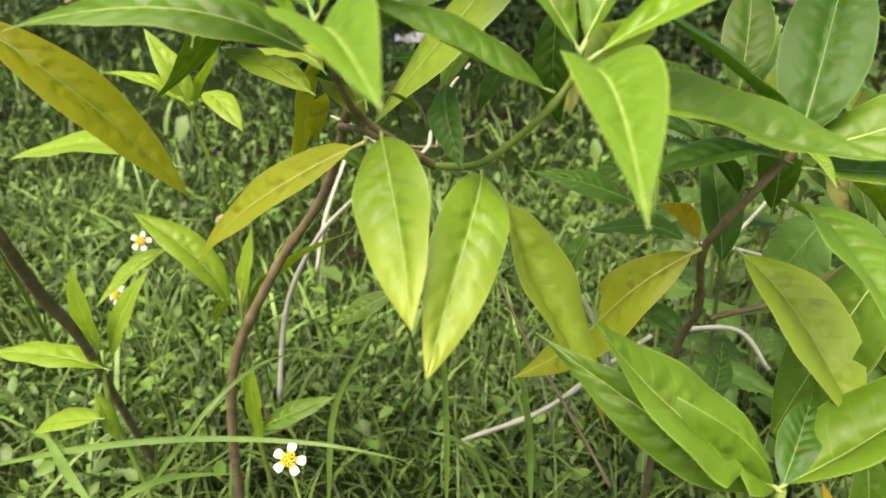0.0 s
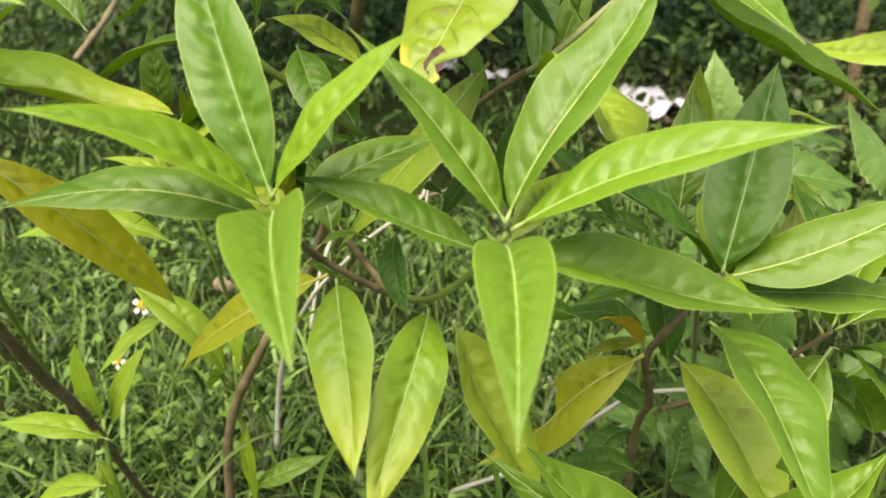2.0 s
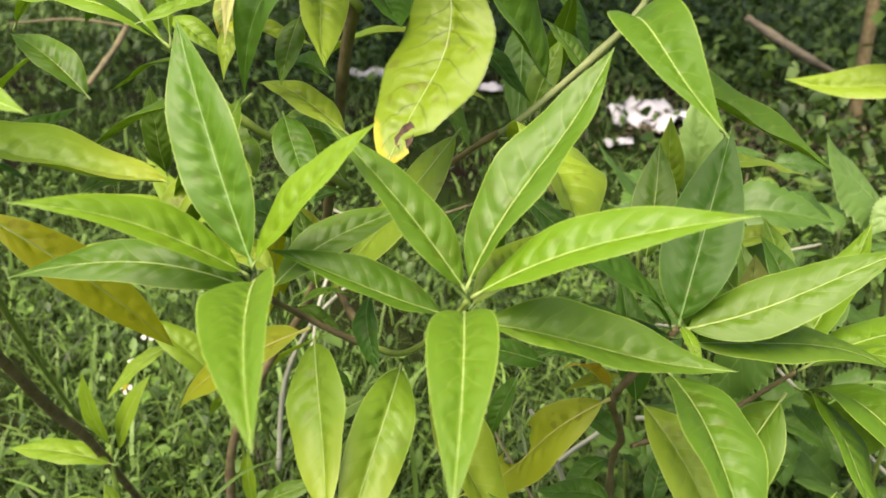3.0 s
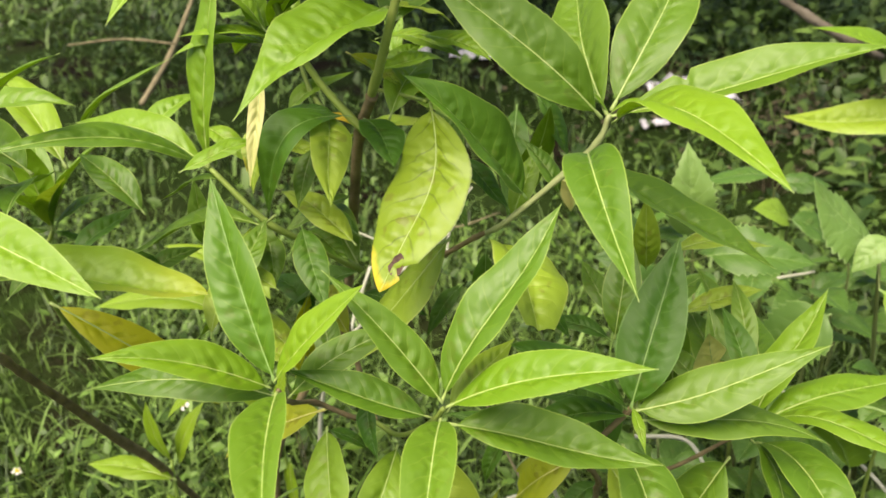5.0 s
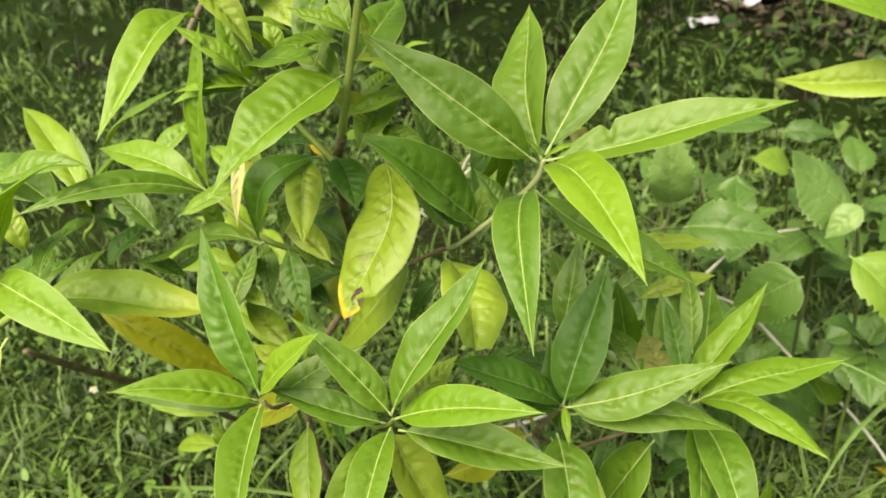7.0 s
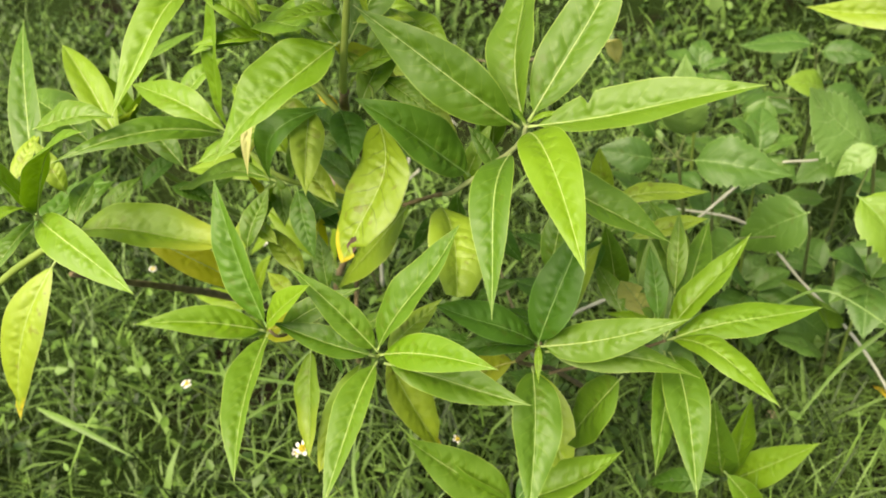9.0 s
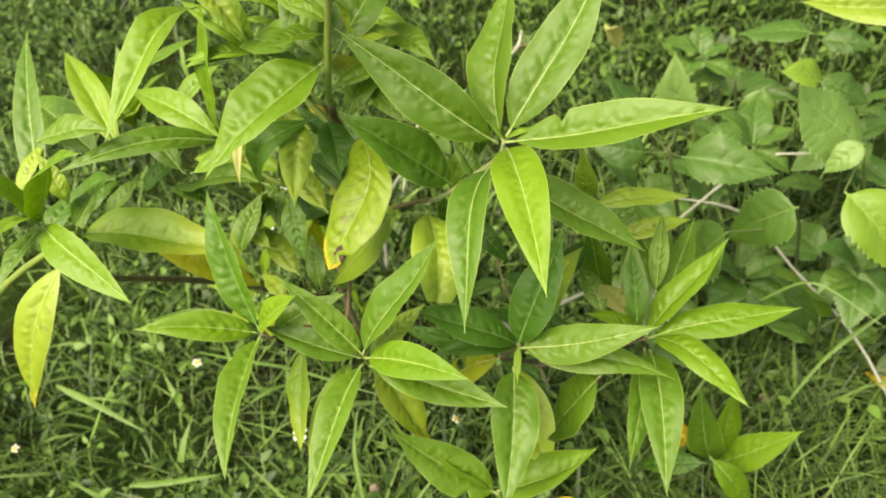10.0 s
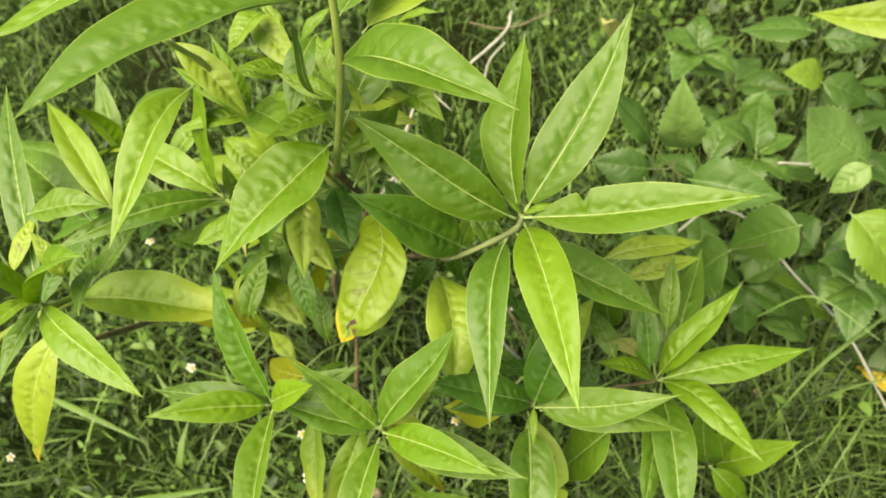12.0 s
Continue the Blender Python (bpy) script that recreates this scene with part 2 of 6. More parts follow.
def from_bm(name, bm, material, smooth=True):
    me = bpy.data.meshes.new(name)
    bm.to_mesh(me)
    bm.free()
    me.materials.append(material)
    if smooth:
        me.shade_smooth()
    return me


def part(name, bm, material, parent, label="", at=None, smooth=True):
    """A bmesh as one mesh object under a thing or part; at: its pose in the world (or none for a child of a part)."""
    ob = new(name, from_bm(name, bm, material, smooth))
    ob.parent = parent
    if at is not None:
        ob.matrix_basis = Matrix.Translation(-parent.location) @ at
    return tagged(ob, label)


def smooth_line(points, steps=5):
    """Catmull-Rom through the points; each row is a place and a radius."""
    p = [Vector((*q[:3], q[3])) if len(q) == 4 else Vector(q) for q in points]
    p = [p[0] * 2 - p[1]] + p + [p[-1] * 2 - p[-2]]
    out = []
    for i in range(1, len(p) - 2):
        a, b, c, d = p[i - 1], p[i], p[i + 1], p[i + 2]
        for k in range(steps):
            u = k / steps
            out.append(0.5 * (2 * b + (c - a) * u + (2 * a - 5 * b + 4 * c - d) * u * u + (3 * b - a - 3 * c + d) * u ** 3))
    out.append(p[-2])
    return out


def tube(points, sides=8, steps=5, nodes=0.0, rough=0.0, rng=None):
    """A tapered stem through rows (x, y, z, radius); nodes: swollen joints every so many metres."""
    bm = bmesh.new()
    line = smooth_line(points, steps)
    rings, run = [], 0.0
    side = Vector((1, 0.13, 0.07))
    for i, q in enumerate(line):
        here = q.xyz
        ahead = (line[min(i + 1, len(line) - 1)].xyz - line[max(i - 1, 0)].xyz).normalized()
        if i:
            run += (here - line[i - 1].xyz).length
        side = (side - ahead * side.dot(ahead)).normalized()
        up = ahead.cross(side)
        r = q.w
        if nodes:
            r *= 1 + 0.30 * math.exp(-(((run / nodes + 0.22 * math.sin(run * 61)) % 1.0 - 0.5) / 0.09) ** 2)
        ring = []
        for k in range(sides):
            a = 2 * math.pi * k / sides
            rr = r * (1 + (rng.uniform(-rough, rough) if rng and rough else 0))
            ring.append(bm.verts.new(here + side * (rr * math.cos(a)) + up * (rr * math.sin(a))))
        rings.append(ring)
    for a, b in zip(rings, rings[1:]):
        for k in range(sides):
            bm.faces.new((a[k], a[(k + 1) % sides], b[(k + 1) % sides], b[k]))
    bm.faces.new(rings[0][::-1])
    bm.faces.new(rings[-1])
    return bm


def leaf_frame(base, tip, roll):
    base, tip = Vector(base), Vector(tip)
    x = (tip - base).normalized()
    up = Vector((0, 0, 1)) if abs(x.z) < 0.985 else Vector((0, -1, 0.2))
    z = (up - x * up.dot(x)).normalized()
    y = z.cross(x)
    m = Matrix((x, y, z)).transposed().to_4x4()
    return Matrix.Translation(base) @ m @ Matrix.Rotation(radians(roll if x.x > 0 else -roll), 4, "X"), (tip - base).length


def spine(u, length, bend, sway, droop):
    """The midrib's place: sideways and up from the chord."""
    return sway * length * math.sin(math.pi * u), length * (4 * bend * u * (1 - u) + droop * math.sin(2 * math.pi * u) * 0.25)


leaf_rng = random.Random(11)


def blade(length, width, bend, rng, teeth=0, peak=0.9, blunt=1.28, cut=0.0, fold=None, sway=None, stalk=0.045, notch=None, rumple=1.0, hole=None, droop=None, twist=None):
    """A leaf blade along +x with its upper face to +z, and its midrib as a second bmesh."""
    bm, rib = bmesh.new(), bmesh.new()
    uvs = bm.loops.layers.uv.new("UVMap")
    na, nc = (42, 5) if teeth else (60, 6)
    fold = rng.uniform(0.30, 0.58) if fold is None else fold
    sway = rng.uniform(-0.025, 0.025) if sway is None else sway
    droop, curl = rng.uniform(-0.12, 0.22) if droop is None else droop, rng.uniform(0.36, 0.56)
    wob, ph = rng.uniform(0.03, 0.09), rng.uniform(0, 6.28)
    twist = radians(rng.uniform(-14, 14) if twist is None else twist)
    top = peak / (peak + blunt)
    norm = top ** peak * (1 - top) ** blunt
    grid, eaten = {}, set()
    for i in range(na + 1):
        u0 = i / na * (1 - cut)
        w = max(0.0, (u0 - stalk) / (1 - stalk))
        half = max(width * 0.5 * (w ** peak) * ((1 - w) ** blunt) / norm, 0.0)
        half = max(half, 0.0004 if u0 < 1 else 0.0)
        for j in range(-nc, nc + 1):
            u, v = u0, j / nc
            if hole:
                away = math.hypot((u - hole[0]) / hole[2], (v - hole[1]) / hole[3])
                if away < 1:
                    eaten.add((i, j))
                    away = max(away, 0.05) / (1 + 0.12 * math.sin(9 * u * j))
                    u, v = hole[0] + (u - hole[0]) / away, hole[1] + (v - hole[1]) / away
            sy, sz = spine(u, length, bend, sway, droop)
            h = half
            if teeth and abs(j) == nc and 0.2 < w < 0.97:
                h *= 1 + (-0.085, 0.0, 0.075)[i % 3] + rng.uniform(-0.02, 0.02)
            elif abs(j) == nc and 0.05 < w < 0.97:
                h *= 1 + (0.008 if i % 2 else -0.006) + rng.uniform(-0.006, 0.006)
            if notch and j * notch[1] > 0 and abs(u - notch[0]) < notch[2]:
                h *= 1 - notch[3] * (1 - abs(u - notch[0]) / notch[2])
            bulge = rumple * (0.0003 + 0.0018 * noise.noise((u * 5 + ph, v * 1.5, ph))) * math.sin(2 * math.pi * (u * 10 - 1.3 * abs(v) + 0.9 * noise.noise((u * 7, v * 2, ph)))) * (1 - abs(v)) * min(1, abs(v) * 3) * min(1, half / 0.008) * min(1.0, length / 0.13) ** 2
            rise = half * ((fold - 0.2 + curl) * abs(v) - curl * v * v) + wob * half * v * v * math.sin(u * 17 + ph + (1.7 if v > 0 else 0)) + bulge
            a = twist * (u - 0.2)
            yy, zz = v * h, rise
            grid[i, j] = bm.verts.new((u * length, sy + yy * math.cos(a) - zz * math.sin(a), sz + yy * math.sin(a) + zz * math.cos(a)))
    for i in range(na):
        for j in range(-nc, nc):
            if {(i, j), (i + 1, j), (i + 1, j + 1), (i, j + 1)} <= eaten:
                continue
            f = bm.faces.new((grid[i, j], grid[i + 1, j], grid[i + 1, j + 1], grid[i, j + 1]))
            for loop, (a, b) in zip(f.loops, ((i, j), (i + 1, j), (i + 1, j + 1), (i, j + 1))):
                loop[uvs].uv = (a / na, 0.5 + 0.5 * b / nc)
    rows = []
    for i in range(na + 1):
        u = i / na * (1 - cut)
        sy, sz = spine(u, length, bend, sway, droop)
        r = 0.00072 * (1 - 0.72 * u) * min(1.3, length / 0.12) * (1.6 if u < stalk else 1)
        rows.append([rib.verts.new((u * length, sy + dy * r, sz + dz * r)) for dy, dz in ((-1.0, 0.0), (-0.45, 0.55), (0.45, 0.55), (1.0, 0.0), (0.0, -0.9))])
    for a, b in zip(rows, rows[1:]):
        for k in range(5):
            rib.faces.new((a[k], b[k], b[(k + 1) % 5], a[(k + 1) % 5]))
    rib.faces.new(rows[0])
    rib.faces.new(rows[-1][::-1])
    return bm, rib


def leaf(plant, base, tip, width=0.3, bend=0.08, roll=0, kind="green", label="", **shape):
    """One leaf of a plant from its joint to its tip; width is a share of its length."""
    m, length = leaf_frame(base, tip, roll)
    bm, rib = blade(length, width * length, bend, leaf_rng, **shape)
    ob = part("leaf", bm, LEAF[kind], plant, label, m)
    part("midrib", rib, RIB_DIM if kind.startswith("weed") else RIB_DARK if kind in ("dark", "mid") else RIB_YELLOW if kind in ("yellow", "orange") else RIB, ob)
    return ob


def decay(size):
    """A small ragged patch of dead tissue, curled at its rim."""
    bm = bmesh.new()
    rng = random.Random(4)
    mid = bm.verts.new((0, 0, 0))
    rings = []
    for r, z in ((0.5, 0.0), (1.0, 0.12)):
        rings.append([bm.verts.new((size * 1.3 * r * math.cos(a) * (1 + rng.uniform(-0.2, 0.2)), size * 0.8 * r * math.sin(a) * (1 + rng.uniform(-0.25, 0.25)), size * z * rng.uniform(0, 2))) for a in (k * math.pi / 7 for k in range(14))])
    for k in range(14):
        bm.faces.new((mid, rings[0][k], rings[0][(k + 1) % 14]))
        bm.faces.new((rings[0][k], rings[1][k], rings[1][(k + 1) % 14], rings[0][(k + 1) % 14]))
    return bm


bark_rng = random.Random(8)


def stem(plant, points, material=None, name="branch", nodes=0.05, label=""):
    woody = material is BARK
    return part(name, tube(points, 10 if woody else 9, 22 if woody else 6, min(nodes, 0.034) if woody else nodes, 0.06 if woody else 0.03, bark_rng if woody else leaf_rng), material or GREEN_STEM, plant, label, Matrix.Identity(4))


def sheet(name, verts, faces_of, material, label, category, kind="stuff"):
    """One mesh from arrays: verts (n, 3) and faces as lists of index arrays, all of one side count."""
    me = bpy.data.meshes.new(name)
    n_loops = sum(f.size for f in faces_of)
    n_faces = sum(len(f) for f in faces_of)
    me.vertices.add(len(verts))
    me.vertices.foreach_set("co", verts.astype(np.float32).ravel())
    me.loops.add(n_loops)
    me.polygons.add(n_faces)
    me.loops.foreach_set("vertex_index", np.concatenate([f.ravel() for f in faces_of]).astype(np.int32))
    totals = np.concatenate([np.full(len(f), f.shape[1]) for f in faces_of])
    starts = np.concatenate([[0], np.cumsum(totals)[:-1]])
    me.polygons.foreach_set("loop_start", starts.astype(np.int32))
    me.update(calc_edges=True)
    me.materials.append(material)
    me.shade_smooth()
    return tagged(new(name, me), label, category, kind=kind)


def ground_height(x, y):
    return 0.02 * np.sin(1.7 * x + 0.6) * np.cos(1.3 * y) + 0.012 * np.sin(4.1 * x + 2.0 * y)


# ---------------------------------------------------------------- ground
def build_ground():
    r = np.concatenate([np.linspace(0, 8, 65)[1:], 8 * 1.22 ** np.arange(1, 24)])
    a = np.linspace(0, 2 * np.pi, 97)[:-1]
    rr, aa = np.meshgrid(r, a, indexing="ij")
    x, y = rr * np.cos(aa), 1.5 + rr * np.sin(aa)
    z = ground_height(x, y) * np.clip(1.5 - rr / 12, 0, 1)
    verts = np.concatenate([[[0, 1.5, float(ground_height(0, 1.5))]], np.stack([x, y, z], -1).reshape(-1, 3)])
    n, k = rr.shape
    i, j = np.meshgrid(np.arange(n - 1), np.arange(k), indexing="ij")
    at = lambda p, q: 1 + p * k + q % k
    quads = np.stack([at(i, j), at(i + 1, j), at(i + 1, j + 1), at(i, j + 1)], -1).reshape(-1, 4)
    q = np.arange(k)
    tris = np.stack([np.zeros(k, int), at(0 * q, q), at(0 * q, q + 1)], -1)
    sheet("ground", verts, [quads, tris], GROUND, "soil and patchy green turf, near-black for shade under the grass", "ground", "structure")


build_ground()


def scatter(rng, n, x0, x1, y0, y1, clump=0.0):
    x, y = rng.uniform(x0, x1, n), rng.uniform(y0, y1, n)
    rim = np.minimum(np.minimum(x - x0, x1 - x) / (x1 - x0), np.minimum(y - y0, y1 - y) / (y1 - y0)) / 0.22
    keep = rng.random(n) < rim + 0.08 * np.sin(5 * x) * np.sin(4 * y)
    x, y = x[keep], y[keep]
    if clump:
        n = len(x)
        keep = (np.sin(x * 7.3 + 1.1 * np.sin(y * 5.1)) + np.sin(y * 8.7 + 1.3 * np.sin(x * 6.3)) + rng.normal(0, 0.8, n)) > -clump
        x, y = x[keep], y[keep]
    return x, y


def grass_blades(rng, x, y, h0, h1, w0, w1):
    n = len(x)
    h, w = h0 + (h1 - h0) * rng.random(n) ** 1.6, rng.uniform(w0, w1, n)
    az, lean = rng.uniform(0, 2 * np.pi, n), rng.uniform(0.25, 1.35, n)
    face = az + rng.normal(0, 0.5, n) + np.pi / 2
    base = np.stack([x, y, ground_height(x, y) - 0.003], -1)
    out = []
    for u, ww in ((0.0, 0.8), (0.35, 1.0), (0.7, 0.75), (1.0, 0.0)):
        bendx = h * lean * u ** 1.7 * 0.9
        up = h * (u - 0.42 * np.minimum(lean, 1.2) * u * u)
        c = base + np.stack([np.cos(az) * bendx, np.sin(az) * bendx, up], -1)
        d = np.stack([np.cos(face), np.sin(face), 0.15 * np.sin(az * 3)], -1) * (w * ww / 2)[:, None]
        out += [c - d, c + d] if ww else [c]
    v = np.stack(out, 1)
    k = np.arange(n)[:, None] * 7
    quads = np.concatenate([k + np.array([0, 1, 3, 2]), k + np.array([2, 3, 5, 4])])
    tris = k + np.array([4, 5, 6])
    return v.reshape(-1, 3), quads, tris


def oval_leaves(rng, x, y, z, l0, l1, ratio=0.55, tilt=0.6):
    n = len(x)
    ln = rng.uniform(l0, l1, n)
    az, el = rng.uniform(0, 2 * np.pi, n), rng.normal(0.15, tilt, n)
    d = np.stack([np.cos(az) * np.cos(el), np.sin(az) * np.cos(el), np.sin(el)], -1)
    s = np.stack([-np.sin(az), np.cos(az), rng.normal(0, 0.3, n)], -1)
    up = np.cross(d, s)
    c = np.stack([x, y, z], -1)
    L, W = ln[:, None], (ln * ratio / 2)[:, None]
    v = np.stack([c, c + d * L * 0.35 + s * W + up * W * 0.3, c + d * L * 0.75 + s * W * 0.7 + up * W * 0.2 - up * L * 0.04, c + d * L - up * L * 0.12,
                  c + d * L * 0.75 - s * W * 0.7 + up * W * 0.2 - up * L * 0.04, c + d * L * 0.35 - s * W + up * W * 0.3, c + d * L * 0.45], 1)
    k = np.arange(n)[:, None] * 7
    tris = np.concatenate([k + np.array(t) for t in ((0, 6, 1), (1, 6, 2), (2, 6, 3), (3, 6, 4), (4, 6, 5), (5, 6, 0))])
    return v.reshape(-1, 3), tris


def build_turf():
    rng = np.random.default_rng(5)
    vs, qs, ts, off = [], [], [], 0
    for n, box, h, w, clump in ((100000, (-2.8, 2.0, -0.9, 2.2), (0.025, 0.11), (0.0018, 0.005), 1.1), (12000, (-2.2, 1.8, -0.4, 1.7), (0.08, 0.22), (0.003, 0.0075), 0.2),
                                (32000, (-5.0, 4.4, 1.0, 5.4), (0.04, 0.16), (0.004, 0.008), 0.1), (34000, (-10, 9, 4.0, 12.0), (0.06, 0.24), (0.010, 0.02), 0.9),
                                (9000, (-0.6, 0.9, 0.1, 1.3), (0.03, 0.12), (0.003, 0.006), 0), (30000, (-8, 8, -7, 3.6), (0.04, 0.16), (0.008, 0.016), 0.9), (9000, (0.1, 1.2, 0.0, 1.2), (0.05, 0.20), (0.0018, 0.0042), 0)):
        x, y = scatter(rng, n, *box, clump)
        v, q, t = grass_blades(rng, x, y, *h, *w)
        vs.append(v), qs.append(q + off), ts.append(t + off)
        off += len(v)
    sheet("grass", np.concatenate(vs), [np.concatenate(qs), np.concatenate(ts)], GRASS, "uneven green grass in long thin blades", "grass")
    vs, ts, off = [], [], 0
    for n, box, zz, ln in ((46000, (-2.8, 2.0, -0.9, 2.6), (0.02, 0.10), (0.010, 0.030)), (5000, (-5.0, 4.4, 1.6, 5.4), (0.01, 0.09), (0.015, 0.045))):
        x, y = scatter(rng, n, *box, 0.1)
        v, t = oval_leaves(rng, x, y, ground_height(x, y) + rng.uniform(*zz, len(x)), *ln)
        vs.append(v), ts.append(t + off)
        off += len(v)
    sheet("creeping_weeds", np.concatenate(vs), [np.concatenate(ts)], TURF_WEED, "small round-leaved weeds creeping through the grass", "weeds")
    vs, ts, off = [], [], 0
    for n, cx, cy, sx, sy, top, ln in ((1200, -1.6, 4.0, 1.4, 0.8, 0.4, (0.03, 0.08)), (4500, 1.8, 4.4, 1.0, 0.8, 0.6, (0.03, 0.08)), (1800, 1.0, 3.9, 0.6, 0.4, 0.4, (0.025, 0.06)), (2200, -0.2, 5.6, 2.0, 0.7, 0.5, (0.04, 0.1)),
                                   (1800, 1.4, 2.0, 0.45, 0.5, 0.3, (0.03, 0.07)), (4000, 0.0, 7.6, 5.0, 1.0, 1.1, (0.06, 0.14))):
        x, y = rng.normal(cx, sx, n), rng.normal(cy, sy, n)
        lump = 0.5 + 0.5 * np.sin(x * 4.0 + 2 * np.sin(y * 3.0)) * np.sin(y * 4.5 + 1.0)
        z = ground_height(x, y) + top * rng.random(n) ** 1.3 * (0.25 + 0.75 * lump)
        v, t = oval_leaves(rng, x, y, z, *ln)
        vs.append(v), ts.append(t + off)
        off += len(v)
    sheet("undergrowth", np.concatenate(vs), [np.concatenate(ts)], UNDER, "low leafy undergrowth on the shaded ground behind", "undergrowth")
    x, y = np.concatenate([rng.normal(0.75, 0.42, 1000), rng.normal(1.2, 0.22, 900)]), np.concatenate([rng.normal(3.05, 0.35, 1000), rng.normal(2.6, 0.25, 900)])
    v, t = oval_leaves(rng, x, y, ground_height(x, y) + rng.uniform(0.01, 0.05, len(x)), 0.015, 0.045, 0.5, 0.4)
    sheet("leaf_litter", v, [t], LITTER, "dry brown fallen leaves scattered on the shaded soil", "leaf litter")


build_turf()

# ---------------------------------------------------------------- the shrub in the middle
shrub = thing("shrub", (-0.25, 0.72, 0.0), "leafy green shrub with long pointed leaves in whorls", "shrub")
stem(shrub, [(-0.270, 0.720, -0.020, 0.0054), (-0.240, 0.680, 0.240, 0.0050), (-0.181, 0.669, 0.374, 0.0045), (-0.125, 0.669, 0.459, 0.0043), (-0.085, 0.625, 0.568, 0.0042), (-0.032, 0.527, 0.735, 0.0042), (-0.005, 0.490, 0.790, 0.0038)], BARK, "main_stem", 0.06, "brown jointed woody stem")
stem(shrub, [(-0.008, 0.493, 0.785, 0.0034), (0.013, 0.470, 0.830, 0.0031), (0.055, 0.455, 0.950, 0.0027), (0.070, 0.460, 1.060, 0.0024)], UPPER_STEM, "main_stem", 0.07, "green upper stem")
stem(shrub, [(-0.100, 0.635, 0.530, 0.0028), (-0.053, 0.508, 0.563, 0.0024), (-0.000, 0.380, 0.586, 0.0022)], BARK)
stem(shrub, [(-0.000, 0.380, 0.586, 0.0021), (-0.013, 0.369, 0.599, 0.0019), (-0.033, 0.359, 0.618, 0.0017), (-0.035, 0.325, 0.645, 0.0015), (-0.039, 0.320, 0.658, 0.0013)], BARK)
stem(shrub, [(-0.000, 0.380, 0.586, 0.0018), (0.024, 0.355, 0.597, 0.0017), (0.050, 0.334, 0.626, 0.0016), (0.062, 0.323, 0.647, 0.0014)])
leaf(shrub, (-0.039, 0.319, 0.663), (-0.086, 0.384, 0.771), 0.246, 0.045, 29, "mid", sway=0.002, fold=0.71, droop=0.000, twist=-3, peak=0.80, blunt=1.19, rumple=1.6)
leaf(shrub, (-0.040, 0.319, 0.664), (0.026, 0.315, 0.736), 0.264, 0.035, 31, "fresh", sway=-0.004, fold=0.54, droop=0.013, twist=1, peak=0.89, blunt=1.19)
leaf(shrub, (-0.041, 0.317, 0.661), (-0.114, 0.263, 0.718), 0.258, 0.069, 30, "fresh", sway=-0.024, fold=0.58, droop=-0.028, twist=3, peak=0.77, blunt=1.26)
leaf(shrub, (-0.039, 0.323, 0.649), (-0.156, 0.306, 0.663), 0.230, 0.131, 28, "green", sway=-0.022, fold=0.29, droop=0.040, twist=-3, peak=0.80, blunt=1.33)
leaf(shrub, (-0.038, 0.316, 0.659), (0.007, 0.178, 0.669), 0.215, 0.069, 13, "green", sway=-0.001, fold=0.88, droop=-0.018, twist=3, peak=0.66, blunt=1.04)
leaf(shrub, (-0.035, 0.323, 0.649), (0.035, 0.364, 0.680), 0.26, 0.12, 32, "green")
leaf(shrub, (0.062, 0.321, 0.652), (-0.004, 0.333, 0.734), 0.242, 0.029, 27, "green", sway=-0.014, fold=0.56, droop=-0.003, twist=7, peak=0.76, blunt=1.40)
leaf(shrub, (0.061, 0.322, 0.652), (0.130, 0.380, 0.754), 0.269, 0.034, 1, "green", sway=-0.028, fold=0.65, droop=0.091, twist=10, peak=0.82, blunt=1.11)
leaf(shrub, (0.064, 0.320, 0.650), (0.180, 0.288, 0.705), 0.232, 0.050, 26, "fresh", sway=0.026, fold=0.54, droop=0.023, twist=-4, peak=0.93, blunt=1.24)
leaf(shrub, (0.064, 0.321, 0.637), (0.190, 0.322, 0.612), 0.280, -0.025, 16, "green", sway=0.009, fold=0.73, droop=0.062, twist=9, peak=0.82, blunt=1.33)
leaf(shrub, (0.053, 0.327, 0.636), (-0.030, 0.317, 0.675), 0.275, 0.012, 18, "green", sway=0.023, fold=0.70, droop=-0.029, twist=4, peak=0.90, blunt=1.25)
leaf(shrub, (0.061, 0.317, 0.644), (0.067, 0.184, 0.640), 0.217, 0.099, 3, "green", sway=0.020, fold=0.78, droop=0.056, twist=-1, peak=0.82, blunt=1.27)
leaf(shrub, (0.062, 0.330, 0.638), (0.100, 0.383, 0.658), 0.30, 0.08, 20, "pale")
leaf(shrub, (-0.019, 0.338, 0.616), (0.002, 0.256, 0.567), 0.332, 0.032, 30, "tip", sway=0.027, fold=0.42, droop=0.030, twist=4, peak=0.72, blunt=1.04)
leaf(shrub, (0.024, 0.347, 0.596), (0.007, 0.254, 0.548), 0.283, 0.092, 28, "tip", sway=-0.013, fold=0.54, droop=0.092, twist=-5, peak=0.78, blunt=0.96)
leaf(shrub, (0.034, 0.372, 0.576), (0.088, 0.335, 0.464), 0.332, -0.017, -4, "burnt", sway=-0.015, fold=0.64, droop=-0.071, twist=-12, peak=0.78, blunt=1.48, notch=(0.8, 1, 0.09, 0.6))
leaf(shrub, (-0.033, 0.376, 0.599), (-0.149, 0.426, 0.501), 0.198, 0.083, 38, "yellow", sway=0.019, fold=0.33, droop=-0.013, twist=0, peak=0.73, blunt=1.34)
leaf(shrub, (0.008, 0.356, 0.633), (0.017, 0.322, 0.604), 0.34, 0.10, 40, "dark")
leaf(shrub, (-0.033, 0.360, 0.622), (-0.008, 0.399, 0.604), 0.20, 0.15, 0, "green")
